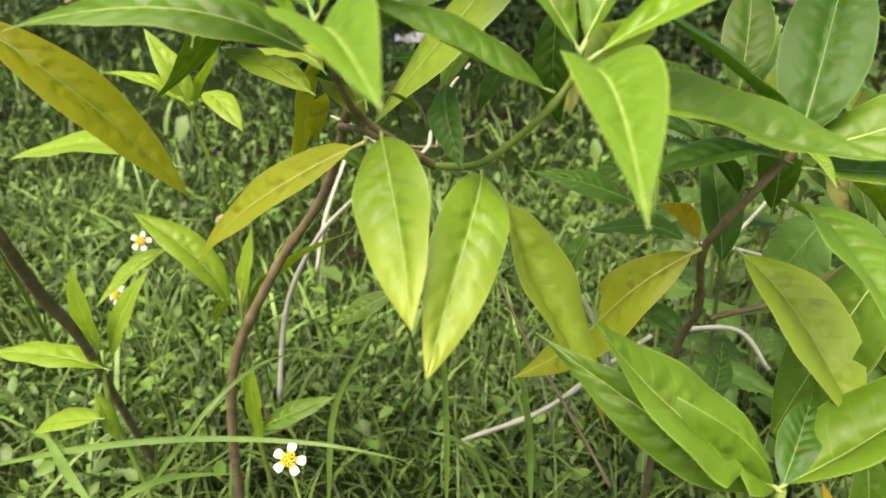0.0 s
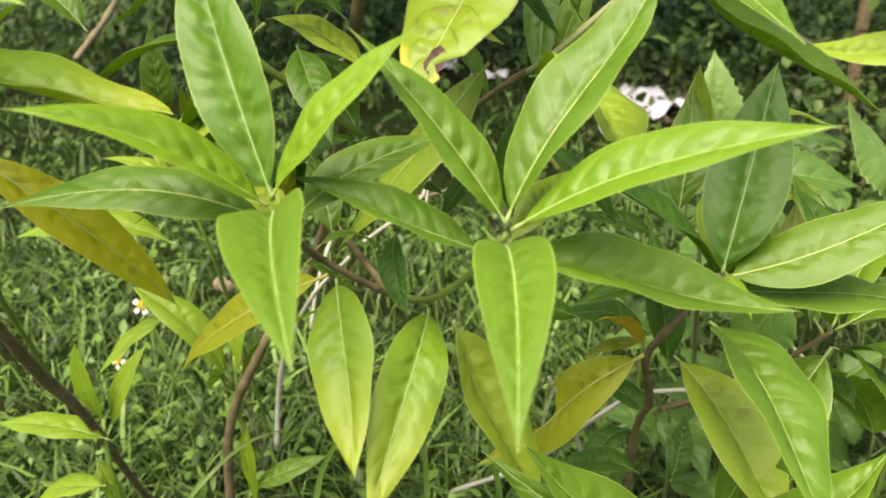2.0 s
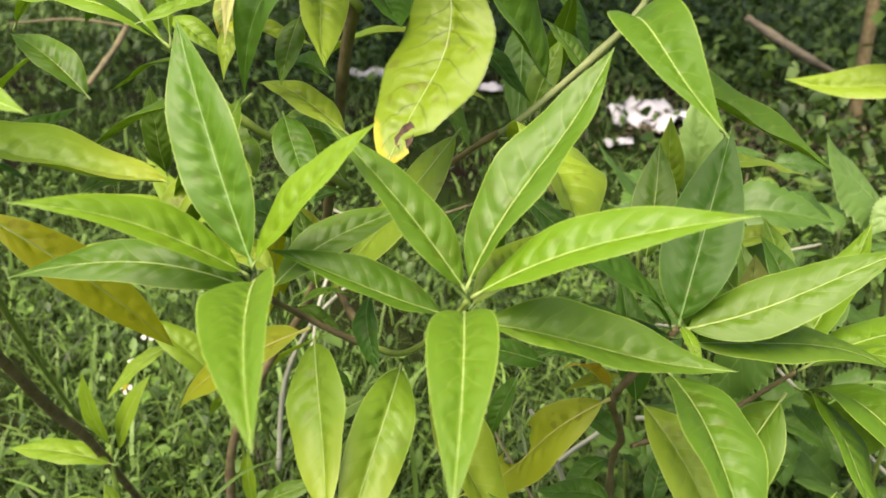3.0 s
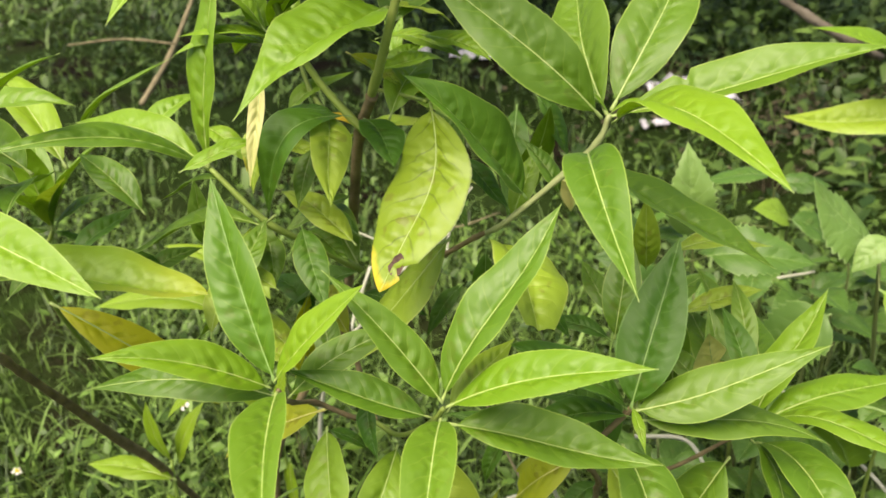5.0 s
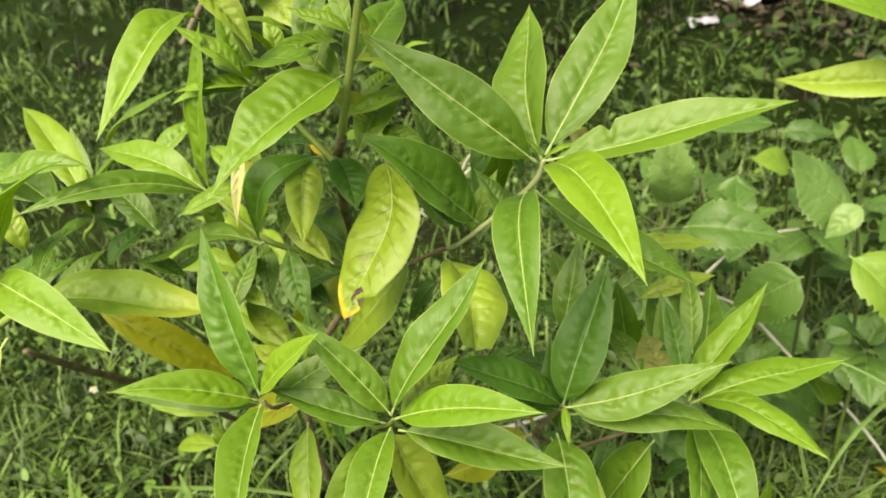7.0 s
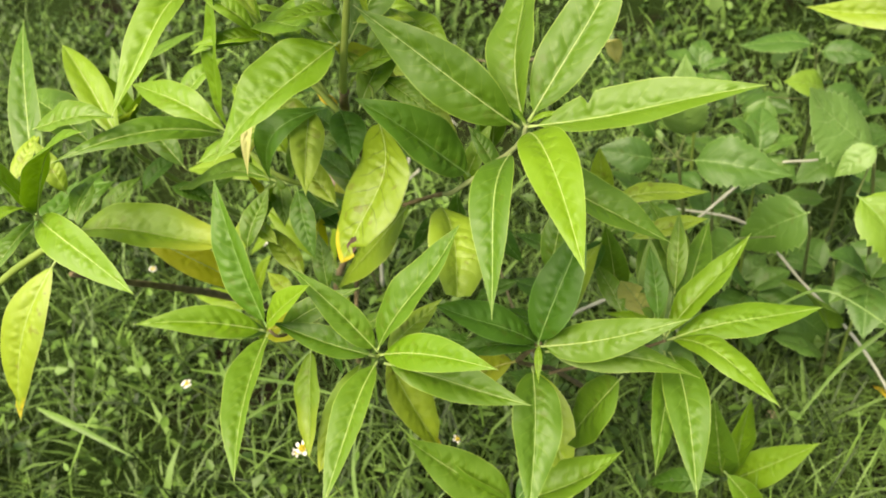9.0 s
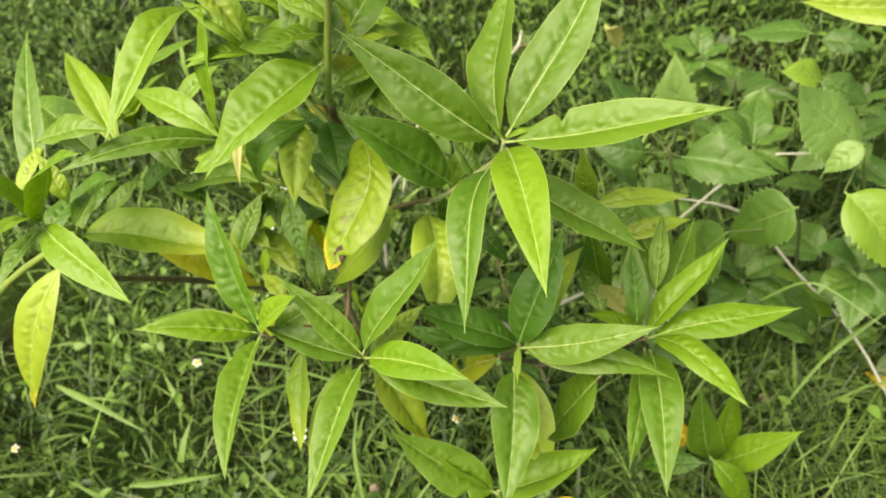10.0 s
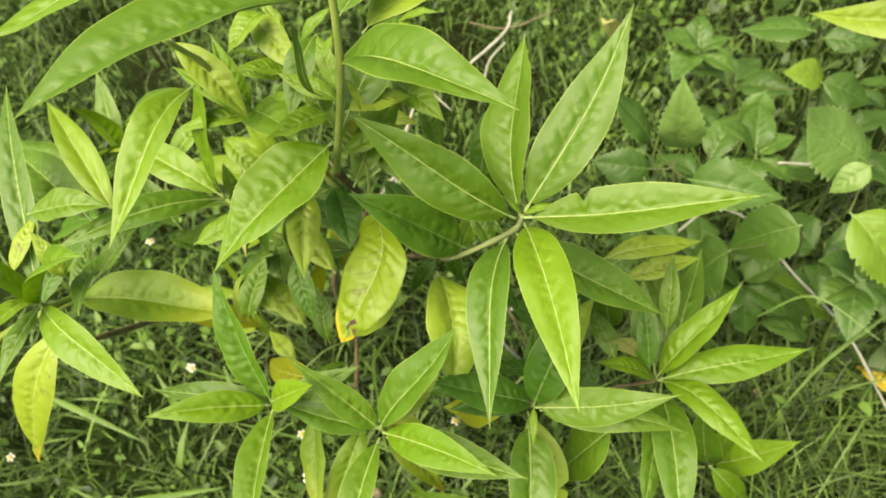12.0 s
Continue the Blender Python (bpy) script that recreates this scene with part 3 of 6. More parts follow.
stem(shrub, [(-0.047, 0.525, 0.581, 0.0026), (0.001, 0.513, 0.628, 0.0022), (0.049, 0.496, 0.666, 0.0020), (0.071, 0.486, 0.683, 0.0018)], BARK)
stem(shrub, [(0.067, 0.489, 0.679, 0.0018), (0.089, 0.480, 0.696, 0.0021), (0.148, 0.480, 0.750, 0.0022), (0.160, 0.480, 0.775, 0.0020)], PALE_STEM)
leaf(shrub, (0.155, 0.477, 0.773), (0.035, 0.471, 0.884), 0.285, 0.049, 60, "green", sway=-0.003, fold=0.44, droop=0.082, twist=2, peak=0.94, blunt=1.39, rumple=1.5)
leaf(shrub, (0.158, 0.479, 0.775), (0.135, 0.616, 0.847), 0.321, 0.068, 33, "green", sway=0.012, fold=0.55, droop=0.095, twist=-0, peak=0.92, blunt=1.29)
leaf(shrub, (0.161, 0.482, 0.777), (0.224, 0.616, 0.883), 0.259, 0.024, 15, "green", sway=-0.039, fold=0.46, droop=0.093, twist=0, peak=0.79, blunt=1.36)
leaf(shrub, (0.161, 0.479, 0.774), (0.338, 0.502, 0.810), 0.219, 0.019, 19, "green", sway=-0.024, fold=0.72, droop=-0.043, twist=2, peak=0.87, blunt=1.26, notch=(0.285, 1, 0.03, 0.6))
leaf(shrub, (0.162, 0.476, 0.770), (0.239, 0.314, 0.789), 0.216, 0.117, 9, "fresh", sway=0.028, fold=0.54, droop=0.070, twist=-1, peak=0.88, blunt=1.23)
leaf(shrub, (0.146, 0.474, 0.749), (0.171, 0.313, 0.729), 0.217, 0.093, 14, "green", sway=-0.013, fold=0.68, droop=0.131, twist=-3, peak=0.77, blunt=1.43)
leaf(shrub, (0.151, 0.483, 0.745), (0.279, 0.480, 0.658), 0.260, -0.044, 12, "green", sway=-0.009, fold=0.67, droop=-0.062, twist=-1, peak=0.97, blunt=1.18)
leaf(shrub, (0.103, 0.481, 0.713), (0.027, 0.448, 0.815), 0.342, 0.046, 43, "mid", sway=-0.001, fold=0.77, droop=-0.057, twist=2, peak=0.80, blunt=1.17, rumple=1.7)
wilted = leaf(shrub, (0.044, 0.449, 0.796), (0.016, 0.375, 0.695), 0.461, -0.113, 0, "wilt", sway=0.052, fold=0.25, droop=-0.211, twist=-5, peak=0.57, blunt=0.82, notch=(0.87, 1, 0.05, 0.75), rumple=3.0)
part('decayed_patch', decay(0.0062), HOLE_BROWN, wilted, 'dark brown decayed patch', None).location = (0.109, 0.007, -0.001)
leaf(shrub, (0.160, 0.480, 0.775), (0.141, 0.485, 0.792), 0.22, 0.10, 0, "fresh")
leaf(shrub, (0.160, 0.480, 0.775), (0.192, 0.492, 0.779), 0.22, 0.15, 0, "fresh")
leaf(shrub, (0.050, 0.453, 0.695), (-0.039, 0.428, 0.590), 0.352, 0.009, 12, "pale", sway=0.013, fold=0.11, droop=-0.014, twist=-3, peak=0.74, blunt=1.35)
leaf(shrub, (-0.017, 0.444, 0.693), (-0.087, 0.493, 0.714), 0.292, 0.097, 4, "pale", sway=0.006, fold=0.30, droop=-0.055, twist=-4, peak=0.86, blunt=1.21)
leaf(shrub, (-0.188, 0.552, 0.630), (-0.188, 0.549, 0.701), 0.314, 0.066, -2, "green", sway=-0.004, fold=0.27, droop=0.065, twist=3, peak=0.91, blunt=1.08)
leaf(shrub, (-0.150, 0.505, 0.629), (-0.150, 0.497, 0.672), 0.300, 0.081, 1, "yellow", sway=0.002, fold=0.30, droop=0.058, twist=1, peak=0.87, blunt=1.21)
leaf(shrub, (0.073, 0.471, 0.683), (0.118, 0.366, 0.660), 0.485, 0.115, -29, "pale", sway=0.015, fold=0.52, droop=0.065, twist=3, peak=0.95, blunt=1.07, cut=0.12)
leaf(shrub, (-0.036, 0.478, 0.780), (-0.018, 0.405, 0.741), 0.352, 0.062, -27, "pale", sway=-0.028, fold=0.47, droop=0.127, twist=2, peak=0.84, blunt=1.29)
leaf(shrub, (-0.012, 0.485, 0.774), (0.020, 0.432, 0.757), 0.484, 0.054, -12, "dark", sway=0.034, fold=0.44, droop=0.075, twist=2, peak=0.92, blunt=1.21)
leaf(shrub, (-0.020, 0.484, 0.776), (-0.077, 0.441, 0.716), 0.34, 0.42, 25, "dark", fold=0.6)
stem(shrub, [(-0.006, 0.514, 0.786, 0.0016), (0.014, 0.505, 0.784, 0.0014), (0.042, 0.447, 0.797, 0.0013)])
leaf(shrub, (0.018, 0.467, 0.854), (-0.050, 0.354, 0.816), 0.420, 0.078, 11, "fresh", sway=0.011, fold=0.63, droop=-0.045, twist=4, peak=0.80, blunt=1.58, rumple=2.4)
leaf(shrub, (-0.085, 0.466, 0.901), (-0.094, 0.326, 0.876), 0.223, 0.145, 10, "fresh", sway=0.013, fold=0.69, droop=0.131, twist=4, peak=0.82, blunt=1.27)
leaf(shrub, (-0.067, 0.449, 0.826), (-0.073, 0.410, 0.753), 0.13, 0.04, 15, "straw", fold=0.8)
leaf(shrub, (-0.088, 0.502, 0.772), (-0.101, 0.473, 0.720), 0.34, 0.04, 0, "pale")
leaf(shrub, (-0.034, 0.535, 0.810), (0.032, 0.529, 0.757), 0.34, 0.08, 10, "yellow")
leaf(shrub, (-0.055, 0.573, 0.676), (-0.108, 0.531, 0.659), 0.34, 0.05, 10, "green")
leaf(shrub, (-0.099, 0.480, 0.688), (-0.084, 0.443, 0.657), 0.42, 0.04, 0, "green")
leaf(shrub, (0.105, 0.573, 0.763), (0.132, 0.550, 0.717), 0.34, 0.05, 0, "dark")
leaf(shrub, (0.085, 0.645, 0.732), (0.080, 0.572, 0.654), 0.26, 0.05, 0, "dark")
leaf(shrub, (0.015, 0.581, 0.690), (0.047, 0.561, 0.648), 0.40, 0.05, 0, "green")
leaf(shrub, (0.038, 0.611, 0.692), (0.008, 0.636, 0.744), 0.34, 0.05, 0, "green")
stem(shrub, [(-0.036, 0.510, 0.636, 0.0030), (-0.070, 0.488, 0.672, 0.0027), (-0.096, 0.474, 0.698, 0.0025), (-0.134, 0.479, 0.739, 0.0020)])
stem(shrub, [(-0.014, 0.493, 0.759, 0.0030), (-0.048, 0.499, 0.801, 0.0027), (-0.064, 0.488, 0.850, 0.0025), (-0.071, 0.472, 0.916, 0.0023), (-0.078, 0.453, 0.957, 0.0020)])
leaf(shrub, (-0.135, 0.478, 0.738), (-0.223, 0.356, 0.795), 0.180, 0.132, 24, "green", sway=-0.013, fold=0.38, droop=0.016, twist=-2, peak=0.90, blunt=1.36)
leaf(shrub, (-0.134, 0.479, 0.739), (-0.259, 0.512, 0.766), 0.252, 0.134, 17, "fresh", sway=0.001, fold=0.51, droop=0.082, twist=-1, peak=0.94, blunt=1.29)
leaf(shrub, (-0.134, 0.478, 0.740), (-0.108, 0.501, 0.886), 0.227, 0.049, 13, "fresh", sway=-0.015, fold=0.40, droop=0.024, twist=2, peak=0.93, blunt=1.18)
leaf(shrub, (-0.124, 0.479, 0.729), (-0.183, 0.481, 0.712), 0.26, 0.10, 0, "green")
leaf(shrub, (-0.092, 0.466, 0.696), (-0.222, 0.468, 0.666), 0.24, 0.12, 0, "green")
leaf(shrub, (-0.072, 0.486, 0.683), (-0.029, 0.462, 0.668), 0.40, 0.10, 0, "green")
leaf(shrub, (-0.122, 0.402, 0.638), (-0.104, 0.469, 0.677), 0.32, 0.06, 0, "pale")
leaf(shrub, (0.057, 0.454, 0.948), (0.193, 0.397, 0.980), 0.280, 0.120, 7, "green", sway=-0.014, fold=0.71, droop=0.075, twist=-3, peak=0.84, blunt=1.23, rumple=2.0)
leaf(shrub, (0.048, 0.463, 0.993), (-0.062, 0.312, 1.022), 0.316, 0.068, -7, "green", sway=-0.002, fold=0.63, droop=0.010, twist=-5, peak=0.91, blunt=1.13, rumple=2.0)
leaf(shrub, (-0.032, 0.459, 1.019), (-0.115, 0.356, 1.031), 0.24, 0.08, 0, "fresh")
leaf(shrub, (0.031, 0.508, 0.941), (0.040, 0.587, 0.928), 0.40, 0.05, 0, "green")
leaf(shrub, (0.036, 0.525, 0.913), (0.089, 0.623, 0.884), 0.40, 0.10, 0, "pale")
leaf(shrub, (0.119, 1.081, 0.476), (0.128, 1.145, 0.396), 0.30, 0.10, 0, "straw")
leaf(shrub, (0.033, 0.453, 0.917), (0.033, 0.449, 0.989), 0.10, 0.10, 0, "green")
leaf(shrub, (0.025, 0.493, 0.896), (0.028, 0.503, 0.851), 0.20, 0.10, 0, "pale")
# ---------------------------------------------------------------- darker shrub beside it
dark_shrub = thing("shrub", (0.2, 0.66, 0.0), "shrub with darker green and yellowing lower leaves", "shrub")
stem(dark_shrub, [(0.200, 0.740, -0.020, 0.0042), (0.160, 0.521, 0.375, 0.0028), (0.158, 0.463, 0.464, 0.0024), (0.146, 0.427, 0.519, 0.0022), (0.153, 0.413, 0.547, 0.0024), (0.177, 0.402, 0.590, 0.0020)], BARK, "main_stem", 0.05, "reddish brown woody stem")
stem(dark_shrub, [(0.165, 0.460, 0.460, 0.0019), (0.225, 0.490, 0.462, 0.0018), (0.280, 0.491, 0.506, 0.0015)], BARK)
leaf(dark_shrub, (0.176, 0.397, 0.593), (0.209, 0.462, 0.692), 0.349, 0.008, 10, "dark", sway=-0.004, fold=0.45, droop=0.071, twist=2, peak=0.70, blunt=1.11)
leaf(dark_shrub, (0.177, 0.397, 0.591), (0.304, 0.416, 0.637), 0.265, 0.003, 31, "green", sway=-0.030, fold=0.23, droop=-0.082, twist=-1, peak=0.65, blunt=1.27)
leaf(dark_shrub, (0.181, 0.400, 0.581), (0.317, 0.422, 0.548), 0.256, 0.065, 11, "green", sway=0.030, fold=0.27, droop=-0.080, twist=-0, peak=0.77, blunt=1.48)
leaf(dark_shrub, (0.175, 0.403, 0.586), (0.098, 0.371, 0.661), 0.323, 0.068, 15, "dark", sway=0.018, fold=0.49, droop=0.072, twist=1, peak=0.97, blunt=0.94)
leaf(dark_shrub, (0.177, 0.397, 0.595), (0.184, 0.363, 0.584), 0.20, 0.10, 0, "fresh")
leaf(dark_shrub, (0.161, 0.419, 0.528), (0.211, 0.337, 0.466), 0.373, 0.078, 4, "pale", sway=0.004, fold=0.60, droop=0.045, twist=3, peak=0.92, blunt=1.10, notch=(0.7, 1, 0.05, 0.5))
leaf(dark_shrub, (0.171, 0.390, 0.568), (0.196, 0.261, 0.537), 0.332, 0.053, -17, "green", sway=0.017, fold=0.59, droop=0.049, twist=-2, peak=0.71, blunt=1.28)
leaf(dark_shrub, (0.249, 0.418, 0.537), (0.191, 0.399, 0.412), 0.40, 0.045, 8, "green", sway=0.012, fold=0.20, droop=-0.022, twist=-4, peak=0.80, blunt=1.30, cut=0.05)
leaf(dark_shrub, (0.145, 0.423, 0.526), (0.042, 0.449, 0.417), 0.291, 0.005, 32, "yellow", sway=0.012, fold=0.19, droop=0.144, twist=-1, peak=0.82, blunt=1.21, hole=(0.56, -0.55, 0.12, 0.5))
leaf(dark_shrub, (0.146, 0.434, 0.523), (0.112, 0.405, 0.558), 0.261, 0.149, -26, "orange", sway=0.004, fold=0.40, droop=0.013, twist=1, peak=0.88, blunt=1.20)
leaf(dark_shrub, (0.103, 0.413, 0.556), (0.045, 0.407, 0.575), 0.270, 0.072, 37, "dark", sway=0.007, fold=0.27, droop=0.015, twist=2, peak=0.77, blunt=1.40)
leaf(dark_shrub, (0.263, 0.513, 0.504), (0.237, 0.477, 0.604), 0.301, 0.062, -51, "straw", sway=-0.006, fold=0.26, droop=0.021, twist=1, peak=0.86, blunt=1.23, notch=(0.55, 1, 0.12, 0.6))
leaf(shrub, (-0.069, 0.458, 0.602), (-0.083, 0.481, 0.564), 0.280, 0.080, -0, "gold", sway=0.003, fold=0.30, droop=0.049, twist=0, peak=0.86, blunt=1.24, notch=(0.6, 1, 0.1, 0.6))
leaf(shrub, (-0.067, 0.424, 0.609), (-0.133, 0.472, 0.625), 0.303, 0.052, 5, "pale", sway=0.008, fold=0.23, droop=-0.008, twist=-4, peak=0.86, blunt=1.23)
leaf(shrub, (-0.053, 0.602, 0.397), (-0.113, 0.595, 0.364), 0.280, 0.056, 43, "green", sway=0.014, fold=0.26, droop=0.041, twist=-0, peak=0.85, blunt=1.25)
leaf(dark_shrub, (0.165, 0.450, 0.500), (0.154, 0.498, 0.579), 0.30, 0.10, 0, "dark")
leaf(dark_shrub, (0.177, 0.401, 0.583), (0.095, 0.382, 0.579), 0.34, 0.10, 0, "dark")
leaf(dark_shrub, (0.180, 0.403, 0.585), (0.212, 0.523, 0.604), 0.28, 0.08, 0, "pale")
leaf(dark_shrub, (0.280, 0.493, 0.508), (0.348, 0.574, 0.589), 0.259, 0.036, -13, "fresh", sway=-0.029, fold=0.51, droop=0.097, twist=-1, peak=0.86, blunt=1.26)
leaf(dark_shrub, (0.282, 0.492, 0.506), (0.427, 0.556, 0.515), 0.247, 0.079, 6, "fresh", sway=-0.018, fold=0.23, droop=0.078, twist=1, peak=0.86, blunt=1.30)
leaf(dark_shrub, (0.282, 0.492, 0.506), (0.387, 0.415, 0.534), 0.249, 0.130, -6, "fresh", sway=0.022, fold=0.28, droop=0.105, twist=5, peak=0.91, blunt=1.19)
leaf(dark_shrub, (0.280, 0.492, 0.506), (0.221, 0.472, 0.559), 0.295, 0.088, -9, "fresh", sway=-0.000, fold=0.40, droop=0.049, twist=1, peak=0.89, blunt=1.29)
leaf(dark_shrub, (0.279, 0.502, 0.497), (0.243, 0.634, 0.533), 0.248, 0.074, 7, "green", sway=0.018, fold=0.44, droop=0.040, twist=0, peak=0.92, blunt=1.18)
leaf(dark_shrub, (0.280, 0.486, 0.496), (0.289, 0.350, 0.489), 0.249, 0.081, -35, "green", sway=-0.016, fold=0.32, droop=0.080, twist=-1, peak=0.89, blunt=1.31)
leaf(dark_shrub, (0.285, 0.488, 0.492), (0.327, 0.325, 0.505), 0.24, 0.12, 0, "green")
leaf(dark_shrub, (0.270, 0.501, 0.501), (0.252, 0.572, 0.574), 0.28, 0.05, 0, "green")
leaf(dark_shrub, (0.290, 0.501, 0.496), (0.307, 0.662, 0.518), 0.20, 0.10, 0, "green")
# ---------------------------------------------------------------- low shoot in front
low_shrub = thing("shrub", (0.2, 0.42, 0.0), "low shoot of the shrub with broad green leaves", "shrub")
stem(low_shrub, [(0.200, 0.440, -0.020, 0.0040), (0.190, 0.380, 0.250, 0.0035), (0.168, 0.320, 0.420, 0.0030), (0.165, 0.310, 0.455, 0.0025)])
leaf(low_shrub, (0.165, 0.310, 0.455), (0.050, 0.330, 0.524), 0.233, 0.079, 73, "green", sway=0.007, fold=0.43, droop=0.028, twist=-2, peak=0.80, blunt=1.45)
leaf(low_shrub, (0.166, 0.309, 0.454), (0.071, 0.305, 0.548), 0.339, -0.042, 25, "green", sway=0.018, fold=0.48, droop=0.022, twist=-1, peak=0.77, blunt=1.26, notch=(0.25, 1, 0.05, 0.5))
leaf(low_shrub, (0.163, 0.311, 0.455), (0.260, 0.352, 0.518), 0.393, -0.057, -12, "green", sway=-0.027, fold=0.59, droop=0.023, twist=-1, peak=0.86, blunt=1.40)
leaf(low_shrub, (0.165, 0.310, 0.455), (0.191, 0.357, 0.479), 0.34, 0.05, 10, "dark")
# ---------------------------------------------------------------- shrub at the edge
edge_shrub = thing("shrub", (-1.02, 0.22, 0.0), "leaning shrub shoot with fresh and olive-yellow leaves", "shrub")
stem(edge_shrub, [(-1.020, 0.220, -0.020, 0.0060), (-0.720, 0.270, 0.320, 0.0050), (-0.420, 0.330, 0.600, 0.0040), (-0.257, 0.359, 0.706, 0.0035), (-0.231, 0.327, 0.752, 0.0030), (-0.231, 0.323, 0.762, 0.0025)], GREEN_STEM, "main_stem")
leaf(edge_shrub, (-0.231, 0.324, 0.762), (-0.099, 0.268, 0.752), 0.224, 0.077, 26, "fresh", sway=0.010, fold=0.56, droop=0.091, twist=6, peak=0.81, blunt=1.14)
leaf(edge_shrub, (-0.231, 0.323, 0.762), (-0.121, 0.323, 0.864), 0.27, 0.10, 0, "fresh")
leaf(edge_shrub, (-0.276, 0.344, 0.681), (-0.336, 0.242, 0.532), 0.255, 0.093, 25, "burnt", sway=-0.024, fold=0.32, droop=0.046, twist=-0, peak=0.85, blunt=1.33, notch=(0.84, -1, 0.06, 0.75))
leaf(edge_shrub, (-0.253, 0.360, 0.706), (-0.109, 0.390, 0.682), 0.354, 0.029, 3, "tip", sway=0.015, fold=0.68, droop=0.107, twist=-1, peak=0.67, blunt=0.75)
leaf(edge_shrub, (-0.255, 0.417, 0.656), (-0.155, 0.449, 0.539), 0.217, 0.093, 42, "gold", sway=-0.005, fold=0.39, droop=-0.004, twist=-1, peak=0.87, blunt=1.07)
leaf(edge_shrub, (-0.231, 0.323, 0.762), (-0.230, 0.251, 0.753), 0.30, 0.08, 0, "green")
leaf(edge_shrub, (-0.231, 0.323, 0.762), (-0.228, 0.262, 0.810), 0.30, 0.08, 0, "fresh")
leaf(edge_shrub, (-0.231, 0.323, 0.762), (-0.328, 0.493, 0.848), 0.13, 0.06, 0, "green")
leaf(edge_shrub, (-0.231, 0.323, 0.762), (-0.250, 0.311, 0.850), 0.30, 0.05, 0, "fresh")
leaf(edge_shrub, (-0.252, 0.359, 0.706), (-0.261, 0.415, 0.722), 0.34, 0.06, 0, "green")
leaf(edge_shrub, (-0.211, 0.423, 0.762), (-0.322, 0.513, 0.809), 0.20, 0.08, 0, "young")
leaf(edge_shrub, (-0.231, 0.413, 0.762), (-0.364, 0.475, 0.774), 0.30, 0.08, 0, "green")
# ---------------------------------------------------------------- shrub further back
back_shrub = thing("shrub", (0.66, 1.1, 0.0), "shrub standing behind with long pale leaves", "shrub")
stem(back_shrub, [(0.680, 1.120, -0.020, 0.0060), (0.660, 1.080, 0.300, 0.0050), (0.623, 1.050, 0.515, 0.0040), (0.603, 1.000, 0.595, 0.0030)], GREEN_STEM, "main_stem")
leaf(back_shrub, (0.603, 1.000, 0.595), (0.401, 0.952, 0.722), 0.26, 0.10, 20, "fresh")
leaf(back_shrub, (0.603, 1.000, 0.575), (0.389, 0.967, 0.610), 0.24, 0.03, 35, "pale")
leaf(back_shrub, (0.603, 1.000, 0.595), (0.623, 0.880, 0.675), 0.28, 0.10, 0, "fresh")
leaf(back_shrub, (0.603, 1.000, 0.595), (0.743, 1.060, 0.675), 0.28, 0.10, 0, "green")
leaf(back_shrub, (0.603, 1.000, 0.595), (0.573, 1.130, 0.675), 0.28, 0.10, 0, "green")
leaf(dark_shrub, (0.168, 0.481, 0.593), (0.179, 0.528, 0.665), 0.34, 0.05, 0, "green")
leaf(dark_shrub, (0.229, 0.575, 0.559), (0.307, 0.617, 0.561), 0.26, 0.08, 10, "pale")
# ---------------------------------------------------------------- broad-leaved weeds
weed_near = thing("toothed_weed", (0.285, 0.86, 0.0), "soft green weed with broad toothed leaves in the grass", "weed", "toothed weeds")
stem(weed_near, [(0.285, 0.860, -0.020, 0.0032), (0.283, 0.840, 0.230, 0.0028), (0.258, 0.800, 0.500, 0.0020)], WEED_STEM, "stem")
stem(weed_near, [(0.258, 0.800, 0.490, 0.0013), (0.269, 0.779, 0.504, 0.0011), (0.279, 0.758, 0.521, 0.0010)], WEED_STEM, "leaf_stalk", 0)
leaf(weed_near, (0.279, 0.758, 0.521), (0.393, 0.751, 0.515), 0.541, 0.113, 31, "weed", sway=-0.016, fold=0.45, droop=0.078, twist=-0, peak=0.61, blunt=1.35, teeth=1)
stem(weed_near, [(0.258, 0.800, 0.490, 0.0013), (0.262, 0.804, 0.503, 0.0011), (0.265, 0.809, 0.518, 0.0010)], WEED_STEM, "leaf_stalk", 0)
leaf(weed_near, (0.265, 0.809, 0.518), (0.258, 0.815, 0.633), 0.472, 0.120, -3, "weed_pale", sway=-0.006, fold=0.41, droop=0.038, twist=-1, peak=0.64, blunt=1.13, teeth=1)
stem(weed_near, [(0.258, 0.800, 0.490, 0.0013), (0.242, 0.827, 0.482, 0.0011), (0.226, 0.853, 0.476, 0.0010)], WEED_STEM, "leaf_stalk", 0)
leaf(weed_near, (0.226, 0.853, 0.476), (0.165, 0.857, 0.567), 0.545, 0.026, -3, "weed", sway=0.008, fold=0.12, droop=0.072, twist=-0, peak=0.71, blunt=1.22, teeth=1)
stem(weed_near, [(0.258, 0.800, 0.490, 0.0013), (0.244, 0.800, 0.486, 0.0011), (0.231, 0.799, 0.485, 0.0010)], WEED_STEM, "leaf_stalk", 0)
leaf(weed_near, (0.231, 0.799, 0.485), (0.156, 0.783, 0.506), 0.601, 0.077, 45, "weed", sway=0.012, fold=0.29, droop=0.048, twist=-0, peak=0.70, blunt=1.22, teeth=1)
weed_pale = thing("toothed_weed", (0.56, 0.96, 0.0), "soft green weed with broad toothed leaves in the grass", "weed", "toothed weeds")
stem(weed_pale, [(0.560, 0.960, -0.020, 0.0032), (0.536, 0.912, 0.223, 0.0028), (0.488, 0.845, 0.485, 0.0020)], WEED_STEM, "stem")
